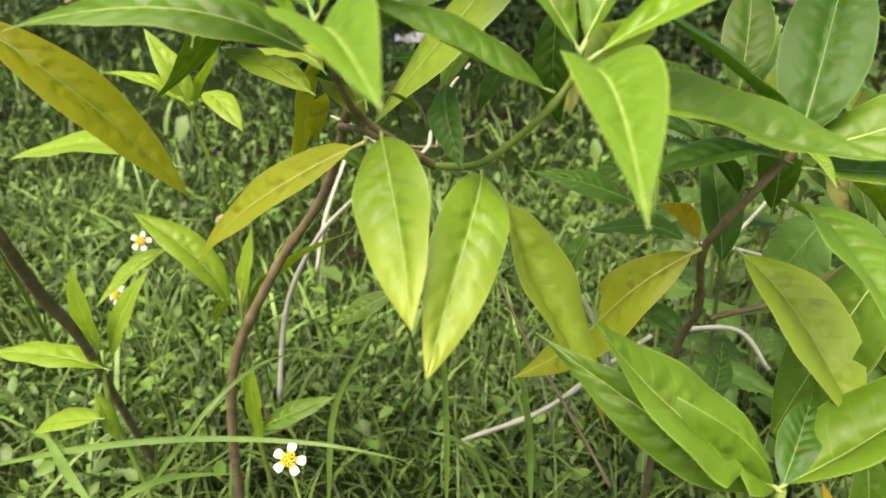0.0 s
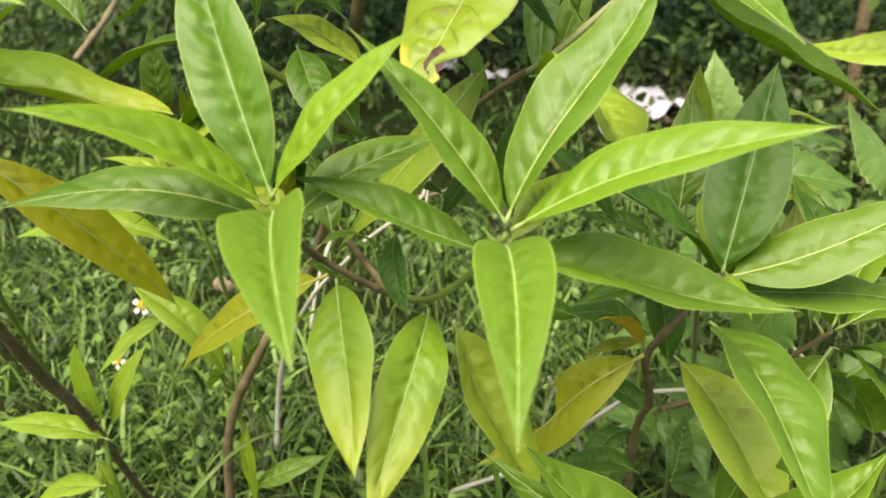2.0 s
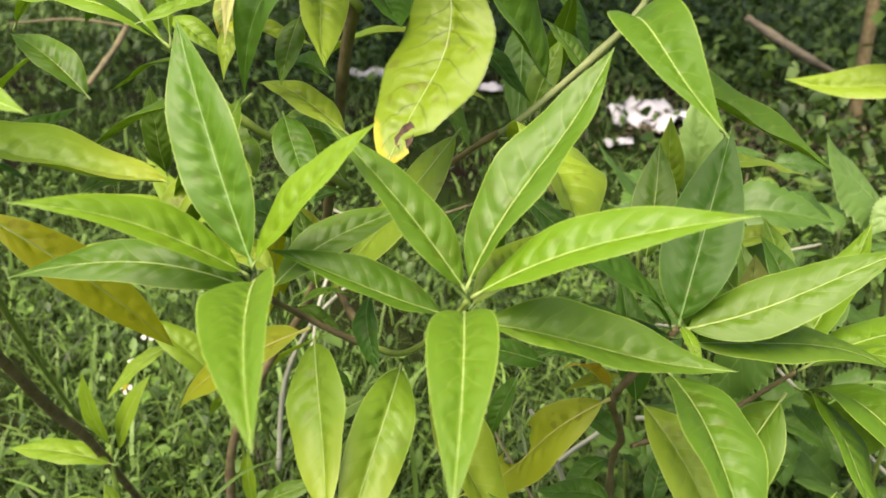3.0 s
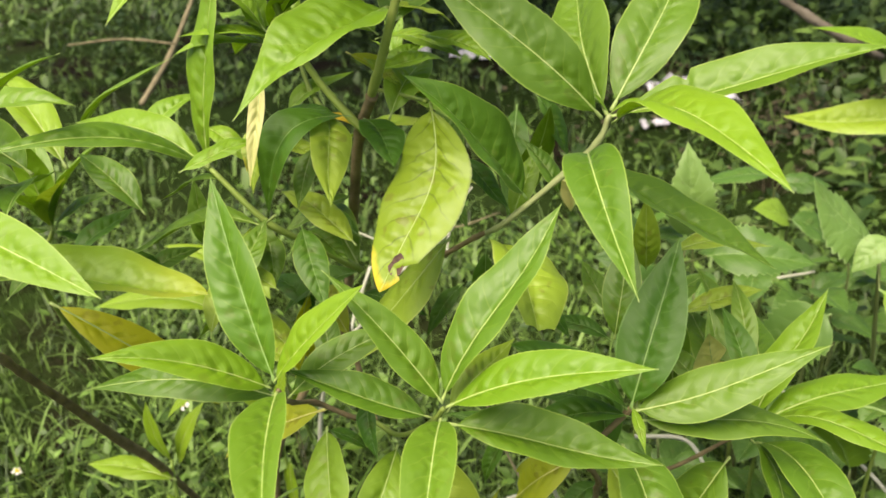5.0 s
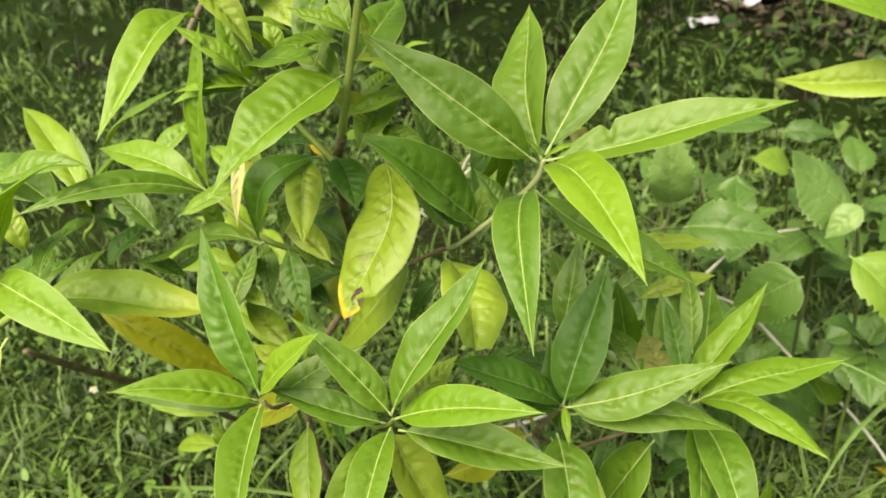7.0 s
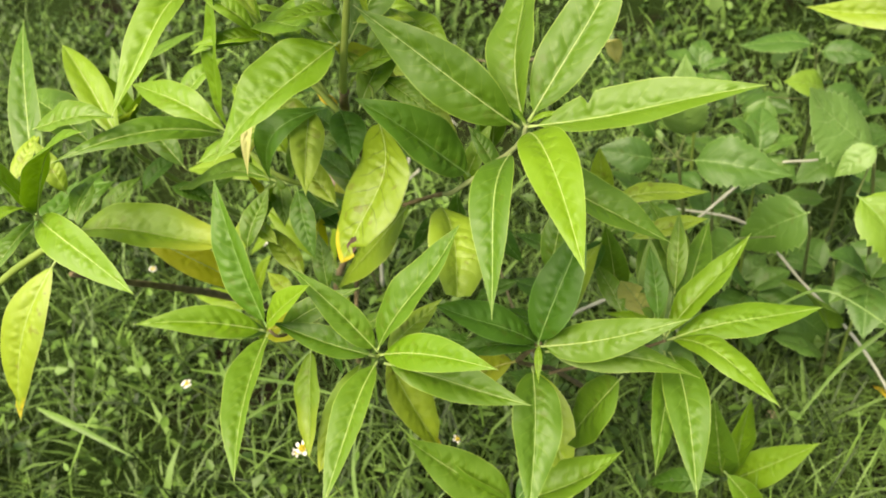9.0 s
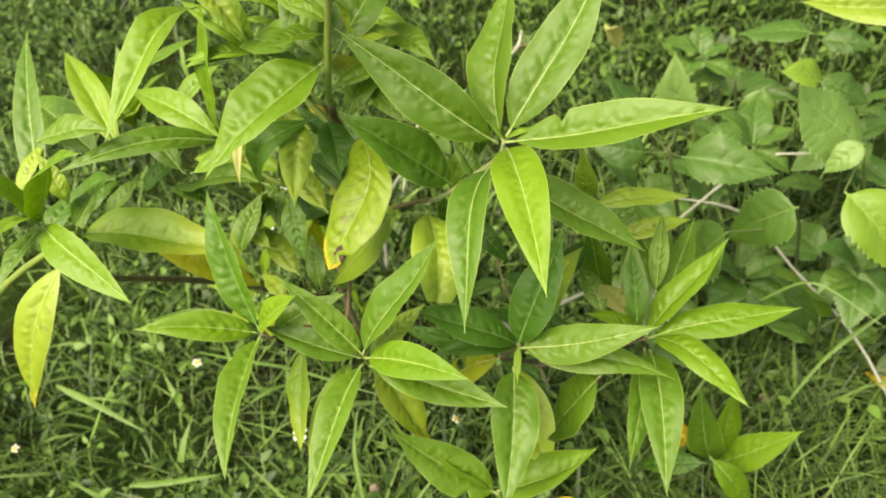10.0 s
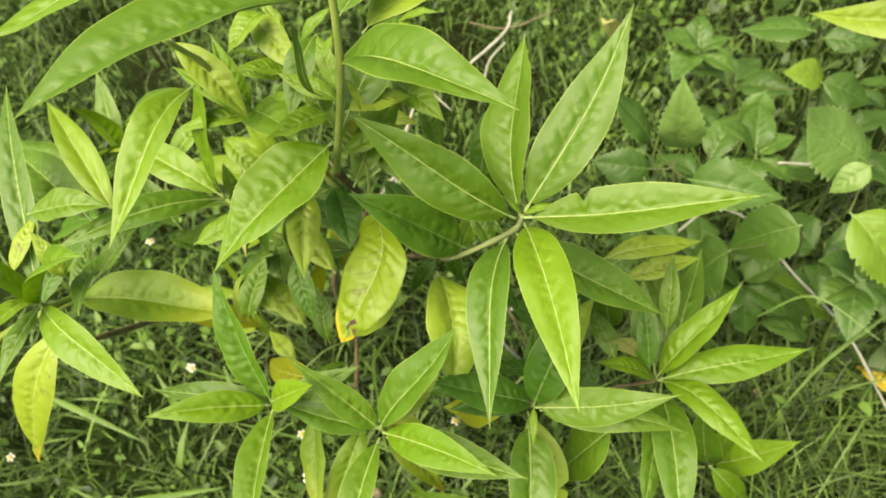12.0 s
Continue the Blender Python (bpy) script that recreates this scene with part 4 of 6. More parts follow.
stem(weed_pale, [(0.488, 0.845, 0.475, 0.0013), (0.490, 0.851, 0.473, 0.0011), (0.492, 0.858, 0.473, 0.0010)], WEED_STEM, "leaf_stalk", 0)
leaf(weed_pale, (0.492, 0.858, 0.473), (0.399, 0.834, 0.583), 0.603, -0.019, 38, "weed_pale", sway=0.028, fold=-0.07, droop=0.071, twist=-3, peak=0.70, blunt=1.22, teeth=1)
stem(weed_pale, [(0.488, 0.845, 0.475, 0.0013), (0.485, 0.831, 0.495, 0.0011), (0.483, 0.817, 0.517, 0.0010)], WEED_STEM, "leaf_stalk", 0)
leaf(weed_pale, (0.483, 0.817, 0.517), (0.443, 0.796, 0.481), 0.567, 0.089, 30, "weed_pale", sway=-0.001, fold=0.33, droop=0.052, twist=0, peak=0.68, blunt=1.22, teeth=1)
stem(weed_pale, [(0.488, 0.845, 0.475, 0.0013), (0.479, 0.813, 0.471, 0.0011), (0.470, 0.781, 0.469, 0.0010)], WEED_STEM, "leaf_stalk", 0)
leaf(weed_pale, (0.470, 0.781, 0.469), (0.560, 0.733, 0.369), 0.563, 0.073, 17, "weed_fresh", sway=0.022, fold=0.39, droop=0.065, twist=-7, peak=0.55, blunt=1.31, teeth=1)
weed_low = thing("toothed_weed", (0.44, 0.93, 0.0), "soft green weed with broad toothed leaves in the grass", "weed", "toothed weeds")
stem(weed_low, [(0.440, 0.930, -0.020, 0.0032), (0.448, 0.875, 0.175, 0.0028), (0.432, 0.800, 0.390, 0.0020)], WEED_STEM, "stem")
stem(weed_low, [(0.432, 0.800, 0.380, 0.0013), (0.427, 0.788, 0.408, 0.0011), (0.423, 0.776, 0.439, 0.0010)], WEED_STEM, "leaf_stalk", 0)
leaf(weed_low, (0.423, 0.776, 0.439), (0.342, 0.791, 0.345), 0.604, 0.044, 51, "weed", sway=-0.028, fold=0.12, droop=0.026, twist=-2, peak=0.55, blunt=1.21, teeth=1)
stem(weed_low, [(0.432, 0.800, 0.380, 0.0013), (0.388, 0.769, 0.398, 0.0011), (0.344, 0.738, 0.418, 0.0010)], WEED_STEM, "leaf_stalk", 0)
leaf(weed_low, (0.344, 0.738, 0.418), (0.286, 0.758, 0.294), 0.601, 0.024, 40, "weed", sway=0.023, fold=0.09, droop=0.062, twist=1, peak=0.70, blunt=1.22, teeth=1)
weed_flat = thing("toothed_weed", (0.4, 0.9, 0.0), "soft green weed with broad toothed leaves in the grass", "weed", "toothed weeds")
stem(weed_flat, [(0.400, 0.900, -0.020, 0.0032), (0.412, 0.890, 0.065, 0.0028), (0.400, 0.860, 0.170, 0.0020)], WEED_STEM, "stem")
stem(weed_flat, [(0.400, 0.860, 0.160, 0.0013), (0.403, 0.861, 0.171, 0.0011), (0.405, 0.863, 0.184, 0.0010)], WEED_STEM, "leaf_stalk", 0)
leaf(weed_flat, (0.405, 0.863, 0.184), (0.516, 0.886, 0.067), 0.601, 0.076, 39, "weed", sway=-0.033, fold=0.27, droop=0.036, twist=-2, peak=0.70, blunt=1.22, teeth=1)
weed_back = thing("toothed_weed", (0.44, 1.24, 0.0), "soft green weed with broad toothed leaves in the grass", "weed", "toothed weeds")
stem(weed_back, [(0.440, 1.240, -0.020, 0.0032), (0.446, 1.186, 0.205, 0.0028), (0.428, 1.112, 0.450, 0.0020)], WEED_STEM, "stem")
stem(weed_back, [(0.428, 1.112, 0.440, 0.0013), (0.424, 1.107, 0.456, 0.0011), (0.421, 1.102, 0.474, 0.0010)], WEED_STEM, "leaf_stalk", 0)
leaf(weed_back, (0.421, 1.102, 0.474), (0.315, 1.108, 0.463), 0.550, 0.046, -0, "weed", sway=0.004, fold=0.19, droop=0.073, twist=1, peak=0.70, blunt=1.22, teeth=1)
stem(weed_back, [(0.428, 1.112, 0.440, 0.0013), (0.429, 1.110, 0.448, 0.0011), (0.431, 1.108, 0.458, 0.0010)], WEED_STEM, "leaf_stalk", 0)
leaf(weed_back, (0.431, 1.108, 0.458), (0.507, 1.106, 0.455), 0.535, 0.062, 27, "weed", sway=-0.004, fold=0.24, droop=0.048, twist=-1, peak=0.69, blunt=1.22, teeth=1)
weed_side = thing("toothed_weed", (0.47, 1.2, 0.0), "soft green weed with broad toothed leaves in the grass", "weed", "toothed weeds")
stem(weed_side, [(0.470, 1.200, -0.020, 0.0032), (0.467, 1.142, 0.188, 0.0028), (0.440, 1.065, 0.415, 0.0020)], WEED_STEM, "stem")
stem(weed_side, [(0.440, 1.065, 0.405, 0.0013), (0.439, 1.056, 0.416, 0.0011), (0.437, 1.048, 0.429, 0.0010)], WEED_STEM, "leaf_stalk", 0)
leaf(weed_side, (0.437, 1.048, 0.429), (0.514, 1.059, 0.385), 0.575, 0.078, 29, "weed", sway=-0.001, fold=0.29, droop=0.055, twist=1, peak=0.70, blunt=1.22, teeth=1)
stem(weed_side, [(0.440, 1.065, 0.405, 0.0013), (0.442, 1.067, 0.411, 0.0011), (0.444, 1.070, 0.420, 0.0010)], WEED_STEM, "leaf_stalk", 0)
leaf(weed_side, (0.444, 1.070, 0.420), (0.383, 1.038, 0.450), 0.601, 0.078, 38, "weed_fresh", sway=-0.000, fold=0.29, droop=0.035, twist=0, peak=0.71, blunt=1.22, teeth=1)
stem(weed_side, [(0.440, 1.065, 0.405, 0.0013), (0.402, 1.037, 0.422, 0.0011), (0.364, 1.009, 0.442, 0.0010)], WEED_STEM, "leaf_stalk", 0)
leaf(weed_side, (0.364, 1.009, 0.442), (0.346, 0.990, 0.367), 0.601, 0.076, 43, "weed", sway=0.003, fold=0.29, droop=0.060, twist=-0, peak=0.67, blunt=1.06, teeth=1)
weed_olive = thing("toothed_weed", (0.50, 0.84, 0.0), "low olive green weed with one broad rounded leaf", "weed", "toothed weeds")
stem(weed_olive, [(0.500, 0.840, -0.020, 0.0030), (0.498, 0.825, 0.090, 0.0026), (0.489, 0.804, 0.184, 0.0018)], WEED_STEM, "stem")
leaf(weed_olive, (0.489, 0.804, 0.184), (0.411, 0.792, 0.289), 0.72, 0.102, -30, "weed_fresh", sway=0.001, fold=0.30, droop=0.051, twist=1, peak=0.71, blunt=0.95, teeth=1)
leaf(weed_olive, (0.494, 0.816, 0.110), (0.415, 0.800, 0.156), 0.50, 0.058, -10, "weed", sway=-0.003, fold=0.22, droop=0.043, peak=0.70, blunt=1.01, teeth=1)
low_rng = random.Random(21)
for fx, fy, top, count in ((0.30, 0.98, 0.36, 7), (0.50, 0.98, 0.17, 6), (0.60, 0.88, 0.15, 6), (0.36, 0.92, 0.15, 6), (0.50, 1.12, 0.30, 8), (0.32, 1.16, 0.36, 7), (0.64, 1.08, 0.36, 8), (0.24, 0.78, 0.26, 6), (0.60, 1.28, 0.30, 7)):
    weed_under = thing("toothed_weed", (fx, fy, 0.0), "low shaded weed with broad toothed leaves in the grass", "weed", "toothed weeds")
    stem(weed_under, [(fx, fy, -0.020, 0.0030), (fx + 0.01, fy - 0.01, top * 0.5, 0.0026), (fx, fy - 0.02, top, 0.0018)], WEED_STEM, "stem")
    for k in range(count):
        turn, up, reach = k * 2.4 + low_rng.uniform(-0.3, 0.3), top * low_rng.uniform(0.55, 1.0), low_rng.uniform(0.065, 0.105)
        root = Vector((fx + 0.012 * math.cos(turn), fy - 0.015 + 0.012 * math.sin(turn), up))
        leaf(weed_under, root, root + Vector((reach * math.cos(turn), reach * math.sin(turn), low_rng.uniform(-0.02, 0.03))), low_rng.uniform(0.5, 0.62), 0.08, low_rng.uniform(-15, 15), "weed", teeth=1, peak=0.65, blunt=1.15)
# ---------------------------------------------------------------- young shoots in the grass
sapling = thing("sapling", (-0.3, 0.98, 0.0), "young green shoot with narrow pointed leaves", "sapling", "young shoots")
stem(sapling, [(-0.300, 0.980, -0.020, 0.0026), (-0.245, 0.745, 0.400, 0.0020), (-0.250, 0.712, 0.500, 0.0017), (-0.250, 0.706, 0.530, 0.0020)], YOUNG_STEM, "stem")
leaf(sapling, (-0.250, 0.705, 0.517), (-0.288, 0.715, 0.594), 0.292, 0.092, 31, "young", sway=-0.007, fold=0.32, droop=0.050, twist=-1, peak=0.87, blunt=1.22)
leaf(sapling, (-0.248, 0.696, 0.528), (-0.329, 0.704, 0.556), 0.275, 0.111, 5, "young", sway=-0.002, fold=0.34, droop=0.022, twist=-1, peak=0.86, blunt=1.23)
leaf(sapling, (-0.255, 0.725, 0.520), (-0.222, 0.715, 0.576), 0.271, 0.065, -4, "young", sway=0.002, fold=0.27, droop=0.050, twist=-0, peak=0.85, blunt=1.25)
leaf(sapling, (-0.238, 0.708, 0.538), (-0.186, 0.650, 0.519), 0.307, 0.092, 8, "young", sway=0.009, fold=0.33, droop=0.062, twist=2, peak=0.86, blunt=1.22)
leaf(sapling, (-0.267, 0.699, 0.468), (-0.435, 0.701, 0.473), 0.290, 0.117, 5, "young", sway=-0.001, fold=0.36, droop=0.062, twist=-10, peak=0.90, blunt=1.11)
sapling_front = thing("sapling", (-0.33, 0.66, 0.0), "young green shoot with narrow pointed leaves", "sapling", "young shoots")
stem(sapling_front, [(-0.300, 0.640, -0.020, 0.0030), (-0.310, 0.600, 0.180, 0.0027), (-0.322, 0.592, 0.270, 0.0024), (-0.327, 0.606, 0.325, 0.0018)], YOUNG_STEM, "stem")
leaf(sapling_front, (-0.327, 0.610, 0.318), (-0.334, 0.601, 0.414), 0.287, 0.073, 22, "young", sway=0.005, fold=0.29, droop=0.022, twist=4, peak=0.91, blunt=1.09)
leaf(sapling_front, (-0.305, 0.575, 0.325), (-0.419, 0.584, 0.333), 0.286, 0.073, 3, "young", sway=0.009, fold=0.28, droop=0.014, twist=-5, peak=0.91, blunt=1.12)
leaf(sapling_front, (-0.325, 0.614, 0.309), (-0.278, 0.625, 0.399), 0.281, 0.080, 36, "young", sway=0.004, fold=0.29, droop=0.011, twist=1, peak=0.86, blunt=1.20)
leaf(sapling_front, (-0.309, 0.558, 0.286), (-0.398, 0.580, 0.243), 0.305, 0.099, 7, "young", sway=0.008, fold=0.30, droop=-0.063, twist=-6, peak=0.85, blunt=1.22)
leaf(sapling_front, (-0.330, 0.585, 0.296), (-0.309, 0.573, 0.246), 0.283, 0.047, 1, "young", sway=-0.021, fold=0.24, droop=0.065, twist=1, peak=0.87, blunt=1.21)
sapling_mid = thing("sapling", (-0.225, 0.74, 0.0), "young green shoot with narrow pointed leaves", "sapling", "young shoots")
stem(sapling_mid, [(-0.225, 0.740, -0.020, 0.0036), (-0.226, 0.695, 0.180, 0.0022), (-0.222, 0.682, 0.270, 0.0019), (-0.220, 0.684, 0.350, 0.0018)], YOUNG_STEM, "stem")
leaf(sapling_mid, (-0.224, 0.671, 0.331), (-0.316, 0.689, 0.426), 0.300, 0.122, 8, "young", sway=-0.011, fold=0.38, droop=0.051, twist=-6, peak=0.99, blunt=0.99)
leaf(sapling_mid, (-0.292, 0.710, 0.381), (-0.363, 0.672, 0.331), 0.303, 0.092, 6, "young", sway=-0.001, fold=0.33, droop=0.043, twist=-5, peak=0.86, blunt=1.21)
leaf(sapling_mid, (-0.220, 0.683, 0.327), (-0.205, 0.698, 0.412), 0.270, 0.035, 3, "young", sway=-0.006, fold=0.23, droop=0.057, twist=1, peak=0.87, blunt=1.20)
leaf(sapling_mid, (-0.224, 0.696, 0.313), (-0.111, 0.705, 0.405), 0.265, 0.087, -27, "young", sway=0.001, fold=0.31, droop=0.033, twist=-2, peak=0.87, blunt=1.22)
leaf(sapling_mid, (-0.220, 0.654, 0.355), (-0.245, 0.665, 0.320), 0.273, 0.071, -34, "young", sway=-0.003, fold=0.29, droop=0.055, twist=0, peak=0.85, blunt=1.24)
leaf(sapling_mid, (-0.216, 0.683, 0.268), (-0.219, 0.678, 0.156), 0.264, 0.036, -36, "young", sway=0.006, fold=0.23, droop=0.051, twist=1, peak=0.84, blunt=1.26)
leaf(sapling_mid, (-0.218, 0.676, 0.186), (-0.130, 0.683, 0.229), 0.256, 0.056, 29, "green", sway=-0.008, fold=0.26, droop=0.035, twist=-0, peak=0.86, blunt=1.24)
seedling = thing("sapling", (0.372, 0.60, 0.0), "low green seedling with a rosette of pointed leaves", "sapling", "young shoots")
stem(seedling, [(0.372, 0.600, -0.020, 0.0042), (0.375, 0.592, 0.050, 0.0036), (0.371, 0.584, 0.100, 0.0024)], YOUNG_STEM, "stem")
leaf(seedling, (0.366, 0.575, 0.113), (0.338, 0.577, 0.301), 0.256, 0.094, -1, "green", sway=-0.002, fold=0.32, droop=0.038, twist=-0, peak=0.83, blunt=1.31)
leaf(seedling, (0.368, 0.574, 0.117), (0.382, 0.583, 0.300), 0.253, 0.034, 40, "fresh", sway=0.007, fold=0.24, droop=0.070, twist=0, peak=0.85, blunt=1.23)
leaf(seedling, (0.373, 0.584, 0.088), (0.472, 0.586, 0.225), 0.284, 0.062, 37, "fresh", sway=-0.014, fold=0.27, droop=0.054, twist=-1, peak=0.82, blunt=1.30)
leaf(seedling, (0.361, 0.555, 0.141), (0.264, 0.561, 0.076), 0.293, 0.085, 27, "mid", sway=-0.006, fold=0.31, droop=0.051, twist=-0, peak=0.85, blunt=1.25)
leaf(seedling, (0.363, 0.539, 0.191), (0.429, 0.538, 0.079), 0.275, 0.074, 38, "fresh", sway=-0.006, fold=0.29, droop=0.045, twist=0, peak=0.84, blunt=1.26)
leaf(seedling, (0.329, 0.557, 0.170), (0.306, 0.558, 0.250), 0.295, 0.070, 39, "orange", sway=0.001, fold=0.28, droop=0.062, twist=-1, peak=0.87, blunt=1.21)
back_shoot = thing("shrub", (-0.42, 0.95, 0.0), "slender shoot of the shrub with narrow green leaves", "shrub")
stem(back_shoot, [(-0.660, 1.050, -0.020, 0.0035), (-0.473, 0.676, 0.504, 0.0030), (-0.370, 0.589, 0.632, 0.0022)], GREEN_STEM, "main_stem")
leaf(back_shoot, (-0.370, 0.589, 0.632), (-0.295, 0.601, 0.720), 0.27, 0.10, 10, "green")
leaf(back_shoot, (-0.370, 0.589, 0.632), (-0.306, 0.616, 0.662), 0.27, 0.10, 10, "green")
leaf(back_shoot, (-0.370, 0.589, 0.632), (-0.369, 0.557, 0.750), 0.27, 0.10, 10, "fresh")
leaf(back_shoot, (-0.370, 0.589, 0.632), (-0.356, 0.533, 0.696), 0.27, 0.10, 10, "green")
leaf(back_shoot, (-0.370, 0.589, 0.632), (-0.404, 0.649, 0.719), 0.27, 0.10, 10, "green")
leaf(back_shoot, (-0.370, 0.589, 0.632), (-0.307, 0.547, 0.706), 0.27, 0.10, 10, "pale")
leaf(back_shoot, (-0.370, 0.589, 0.632), (-0.374, 0.526, 0.644), 0.27, 0.10, 10, "green")
leaf(back_shoot, (-0.370, 0.589, 0.632), (-0.336, 0.602, 0.601), 0.27, 0.10, 10, "dark")
# leaves in the gaps of the crown
leaf(shrub, (-0.084, 0.630, 0.693), (0.021, 0.609, 0.728), 0.292, 0.121, 2, "tip", sway=0.006, fold=0.38, droop=0.078, twist=2, peak=0.86, blunt=1.23)
leaf(shrub, (-0.010, 0.621, 0.694), (0.057, 0.578, 0.682), 0.316, 0.078, 3, "tip", sway=-0.004, fold=0.31, droop=0.079, twist=2, peak=0.85, blunt=1.23)
leaf(shrub, (-0.032, 0.620, 0.800), (0.049, 0.578, 0.792), 0.314, 0.091, 2, "fresh", sway=0.009, fold=0.32, droop=0.059, twist=3, peak=0.89, blunt=1.17)
leaf(shrub, (-0.078, 0.500, 0.832), (0.011, 0.450, 0.879), 0.309, 0.090, 5, "fresh", sway=-0.011, fold=0.35, droop=0.173, twist=6, peak=0.88, blunt=1.14)
leaf(edge_shrub, (-0.284, 0.549, 0.742), (-0.182, 0.551, 0.807), 0.273, 0.077, 1, "green", sway=-0.001, fold=0.30, droop=0.081, twist=2, peak=0.85, blunt=1.25)
leaf(edge_shrub, (-0.302, 0.488, 0.721), (-0.421, 0.509, 0.740), 0.311, 0.060, 4, "green", sway=0.012, fold=0.25, droop=0.011, twist=-2, peak=0.85, blunt=1.24)
leaf(edge_shrub, (-0.348, 0.500, 0.635), (-0.487, 0.500, 0.529), 0.273, 0.104, 2, "mid", sway=0.002, fold=0.34, droop=0.030, twist=-1, peak=0.85, blunt=1.25)
leaf(shrub, (-0.071, 0.437, 0.720), (-0.176, 0.454, 0.594), 0.281, -0.015, -4, "green", sway=-0.007, fold=0.16, droop=0.160, twist=4, peak=0.86, blunt=1.22)
leaf(shrub, (-0.076, 0.492, 0.626), (-0.108, 0.500, 0.529), 0.273, 0.010, -1, "gold", sway=-0.009, fold=0.20, droop=0.098, twist=2, peak=0.87, blunt=1.20)
leaf(dark_shrub, (0.201, 0.609, 0.585), (0.197, 0.596, 0.664), 0.302, 0.074, -0, "pale", sway=0.004, fold=0.29, droop=0.058, twist=1, peak=0.88, blunt=1.20)
leaf(dark_shrub, (0.224, 0.553, 0.493), (0.211, 0.547, 0.606), 0.283, 0.055, -1, "green", sway=-0.012, fold=0.26, droop=0.071, twist=1, peak=0.87, blunt=1.19)
leaf(shrub, (0.097, 0.564, 0.671), (0.119, 0.533, 0.766), 0.282, 0.038, -1, "green", sway=0.016, fold=0.23, droop=0.066, twist=-1, peak=0.87, blunt=1.20)
leaf(dark_shrub, (0.170, 0.455, 0.543), (0.121, 0.422, 0.593), 0.277, 0.104, -2, "dark", sway=0.000, fold=0.33, droop=0.017, twist=2, peak=0.85, blunt=1.24)
# small shoots on the main stem
stem(shrub, [(-0.041, 0.527, 0.742, 0.0020), (-0.071, 0.547, 0.779, 0.0020), (-0.085, 0.571, 0.812, 0.0016)])
leaf(shrub, (-0.085, 0.571, 0.812), (-0.104, 0.538, 0.872), 0.30, 0.08, 5, "fresh")
leaf(shrub, (-0.085, 0.571, 0.812), (-0.101, 0.600, 0.861), 0.30, 0.08, 5, "fresh")
leaf(shrub, (-0.085, 0.571, 0.812), (-0.081, 0.619, 0.817), 0.30, 0.08, 5, "fresh")
leaf(shrub, (-0.085, 0.571, 0.812), (-0.118, 0.547, 0.833), 0.30, 0.08, 5, "fresh")
leaf(shrub, (-0.085, 0.571, 0.812), (-0.040, 0.528, 0.817), 0.30, 0.08, 5, "fresh")
leaf(shrub, (-0.085, 0.571, 0.812), (-0.056, 0.521, 0.818), 0.30, 0.08, 5, "fresh")
leaf(shrub, (-0.088, 0.512, 0.824), (-0.021, 0.489, 0.835), 0.28, 0.08, 5, "fresh")
leaf(shrub, (-0.088, 0.512, 0.824), (-0.145, 0.481, 0.824), 0.28, 0.08, 5, "fresh")
leaf(shrub, (-0.088, 0.512, 0.824), (-0.137, 0.567, 0.803), 0.28, 0.08, 5, "fresh")
leaf(shrub, (-0.088, 0.512, 0.824), (-0.108, 0.532, 0.894), 0.28, 0.08, 5, "fresh")
leaf(shrub, (-0.088, 0.512, 0.824), (-0.107, 0.533, 0.870), 0.28, 0.08, 5, "fresh")
leaf(shrub, (-0.041, 0.733, 0.751), (-0.036, 0.756, 0.795), 0.24, 0.08, 5, "fresh")
leaf(shrub, (-0.041, 0.733, 0.751), (0.011, 0.729, 0.770), 0.24, 0.08, 5, "fresh")
leaf(shrub, (-0.041, 0.733, 0.751), (-0.059, 0.770, 0.786), 0.24, 0.08, 5, "fresh")
leaf(shrub, (-0.041, 0.733, 0.751), (-0.008, 0.713, 0.744), 0.24, 0.08, 5, "fresh")
leaf(shrub, (-0.041, 0.733, 0.751), (-0.065, 0.720, 0.779), 0.24, 0.08, 5, "fresh")
leaf(shrub, (-0.036, 0.510, 0.635), (-0.115, 0.515, 0.586), 0.30, 0.10, 20, "dark")
leaf(shrub, (-0.036, 0.510, 0.635), (-0.100, 0.604, 0.663), 0.30, 0.10, 20, "green")
leaf(shrub, (-0.042, 0.518, 0.609), (0.019, 0.501, 0.598), 0.30, 0.10, 20, "dark")
leaf(shrub, (-0.031, 0.505, 0.669), (-0.094, 0.541, 0.672), 0.30, 0.10, 20, "dark")
leaf(shrub, (0.083, 0.528, 0.627), (0.134, 0.510, 0.573), 0.30, 0.10, 20, "dark")
leaf(shrub, (0.065, 0.534, 0.645), (0.071, 0.537, 0.560), 0.30, 0.10, 20, "dark")
leaf(dark_shrub, (0.168, 0.558, 0.566), (0.143, 0.613, 0.592), 0.30, 0.10, 20, "green")
leaf(dark_shrub, (0.204, 0.581, 0.553), (0.257, 0.626, 0.575), 0.30, 0.10, 20, "green")
leaf(dark_shrub, (0.283, 0.591, 0.499), (0.244, 0.608, 0.590), 0.30, 0.10, 20, "green")
leaf(dark_shrub, (0.168, 0.549, 0.548), (0.109, 0.566, 0.559), 0.30, 0.10, 20, "dark")
leaf(shrub, (-0.060, 0.506, 0.593), (-0.133, 0.546, 0.608), 0.30, 0.10, 20, "dark")
leaf(shrub, (-0.056, 0.515, 0.564), (-0.099, 0.573, 0.605), 0.30, 0.10, 20, "yellow")
leaf(shrub, (-0.072, 0.465, 0.563), (-0.036, 0.462, 0.544), 0.30, 0.10, 20, "green")
leaf(dark_shrub, (0.130, 0.501, 0.557), (0.084, 0.481, 0.536), 0.30, 0.10, 20, "dark")
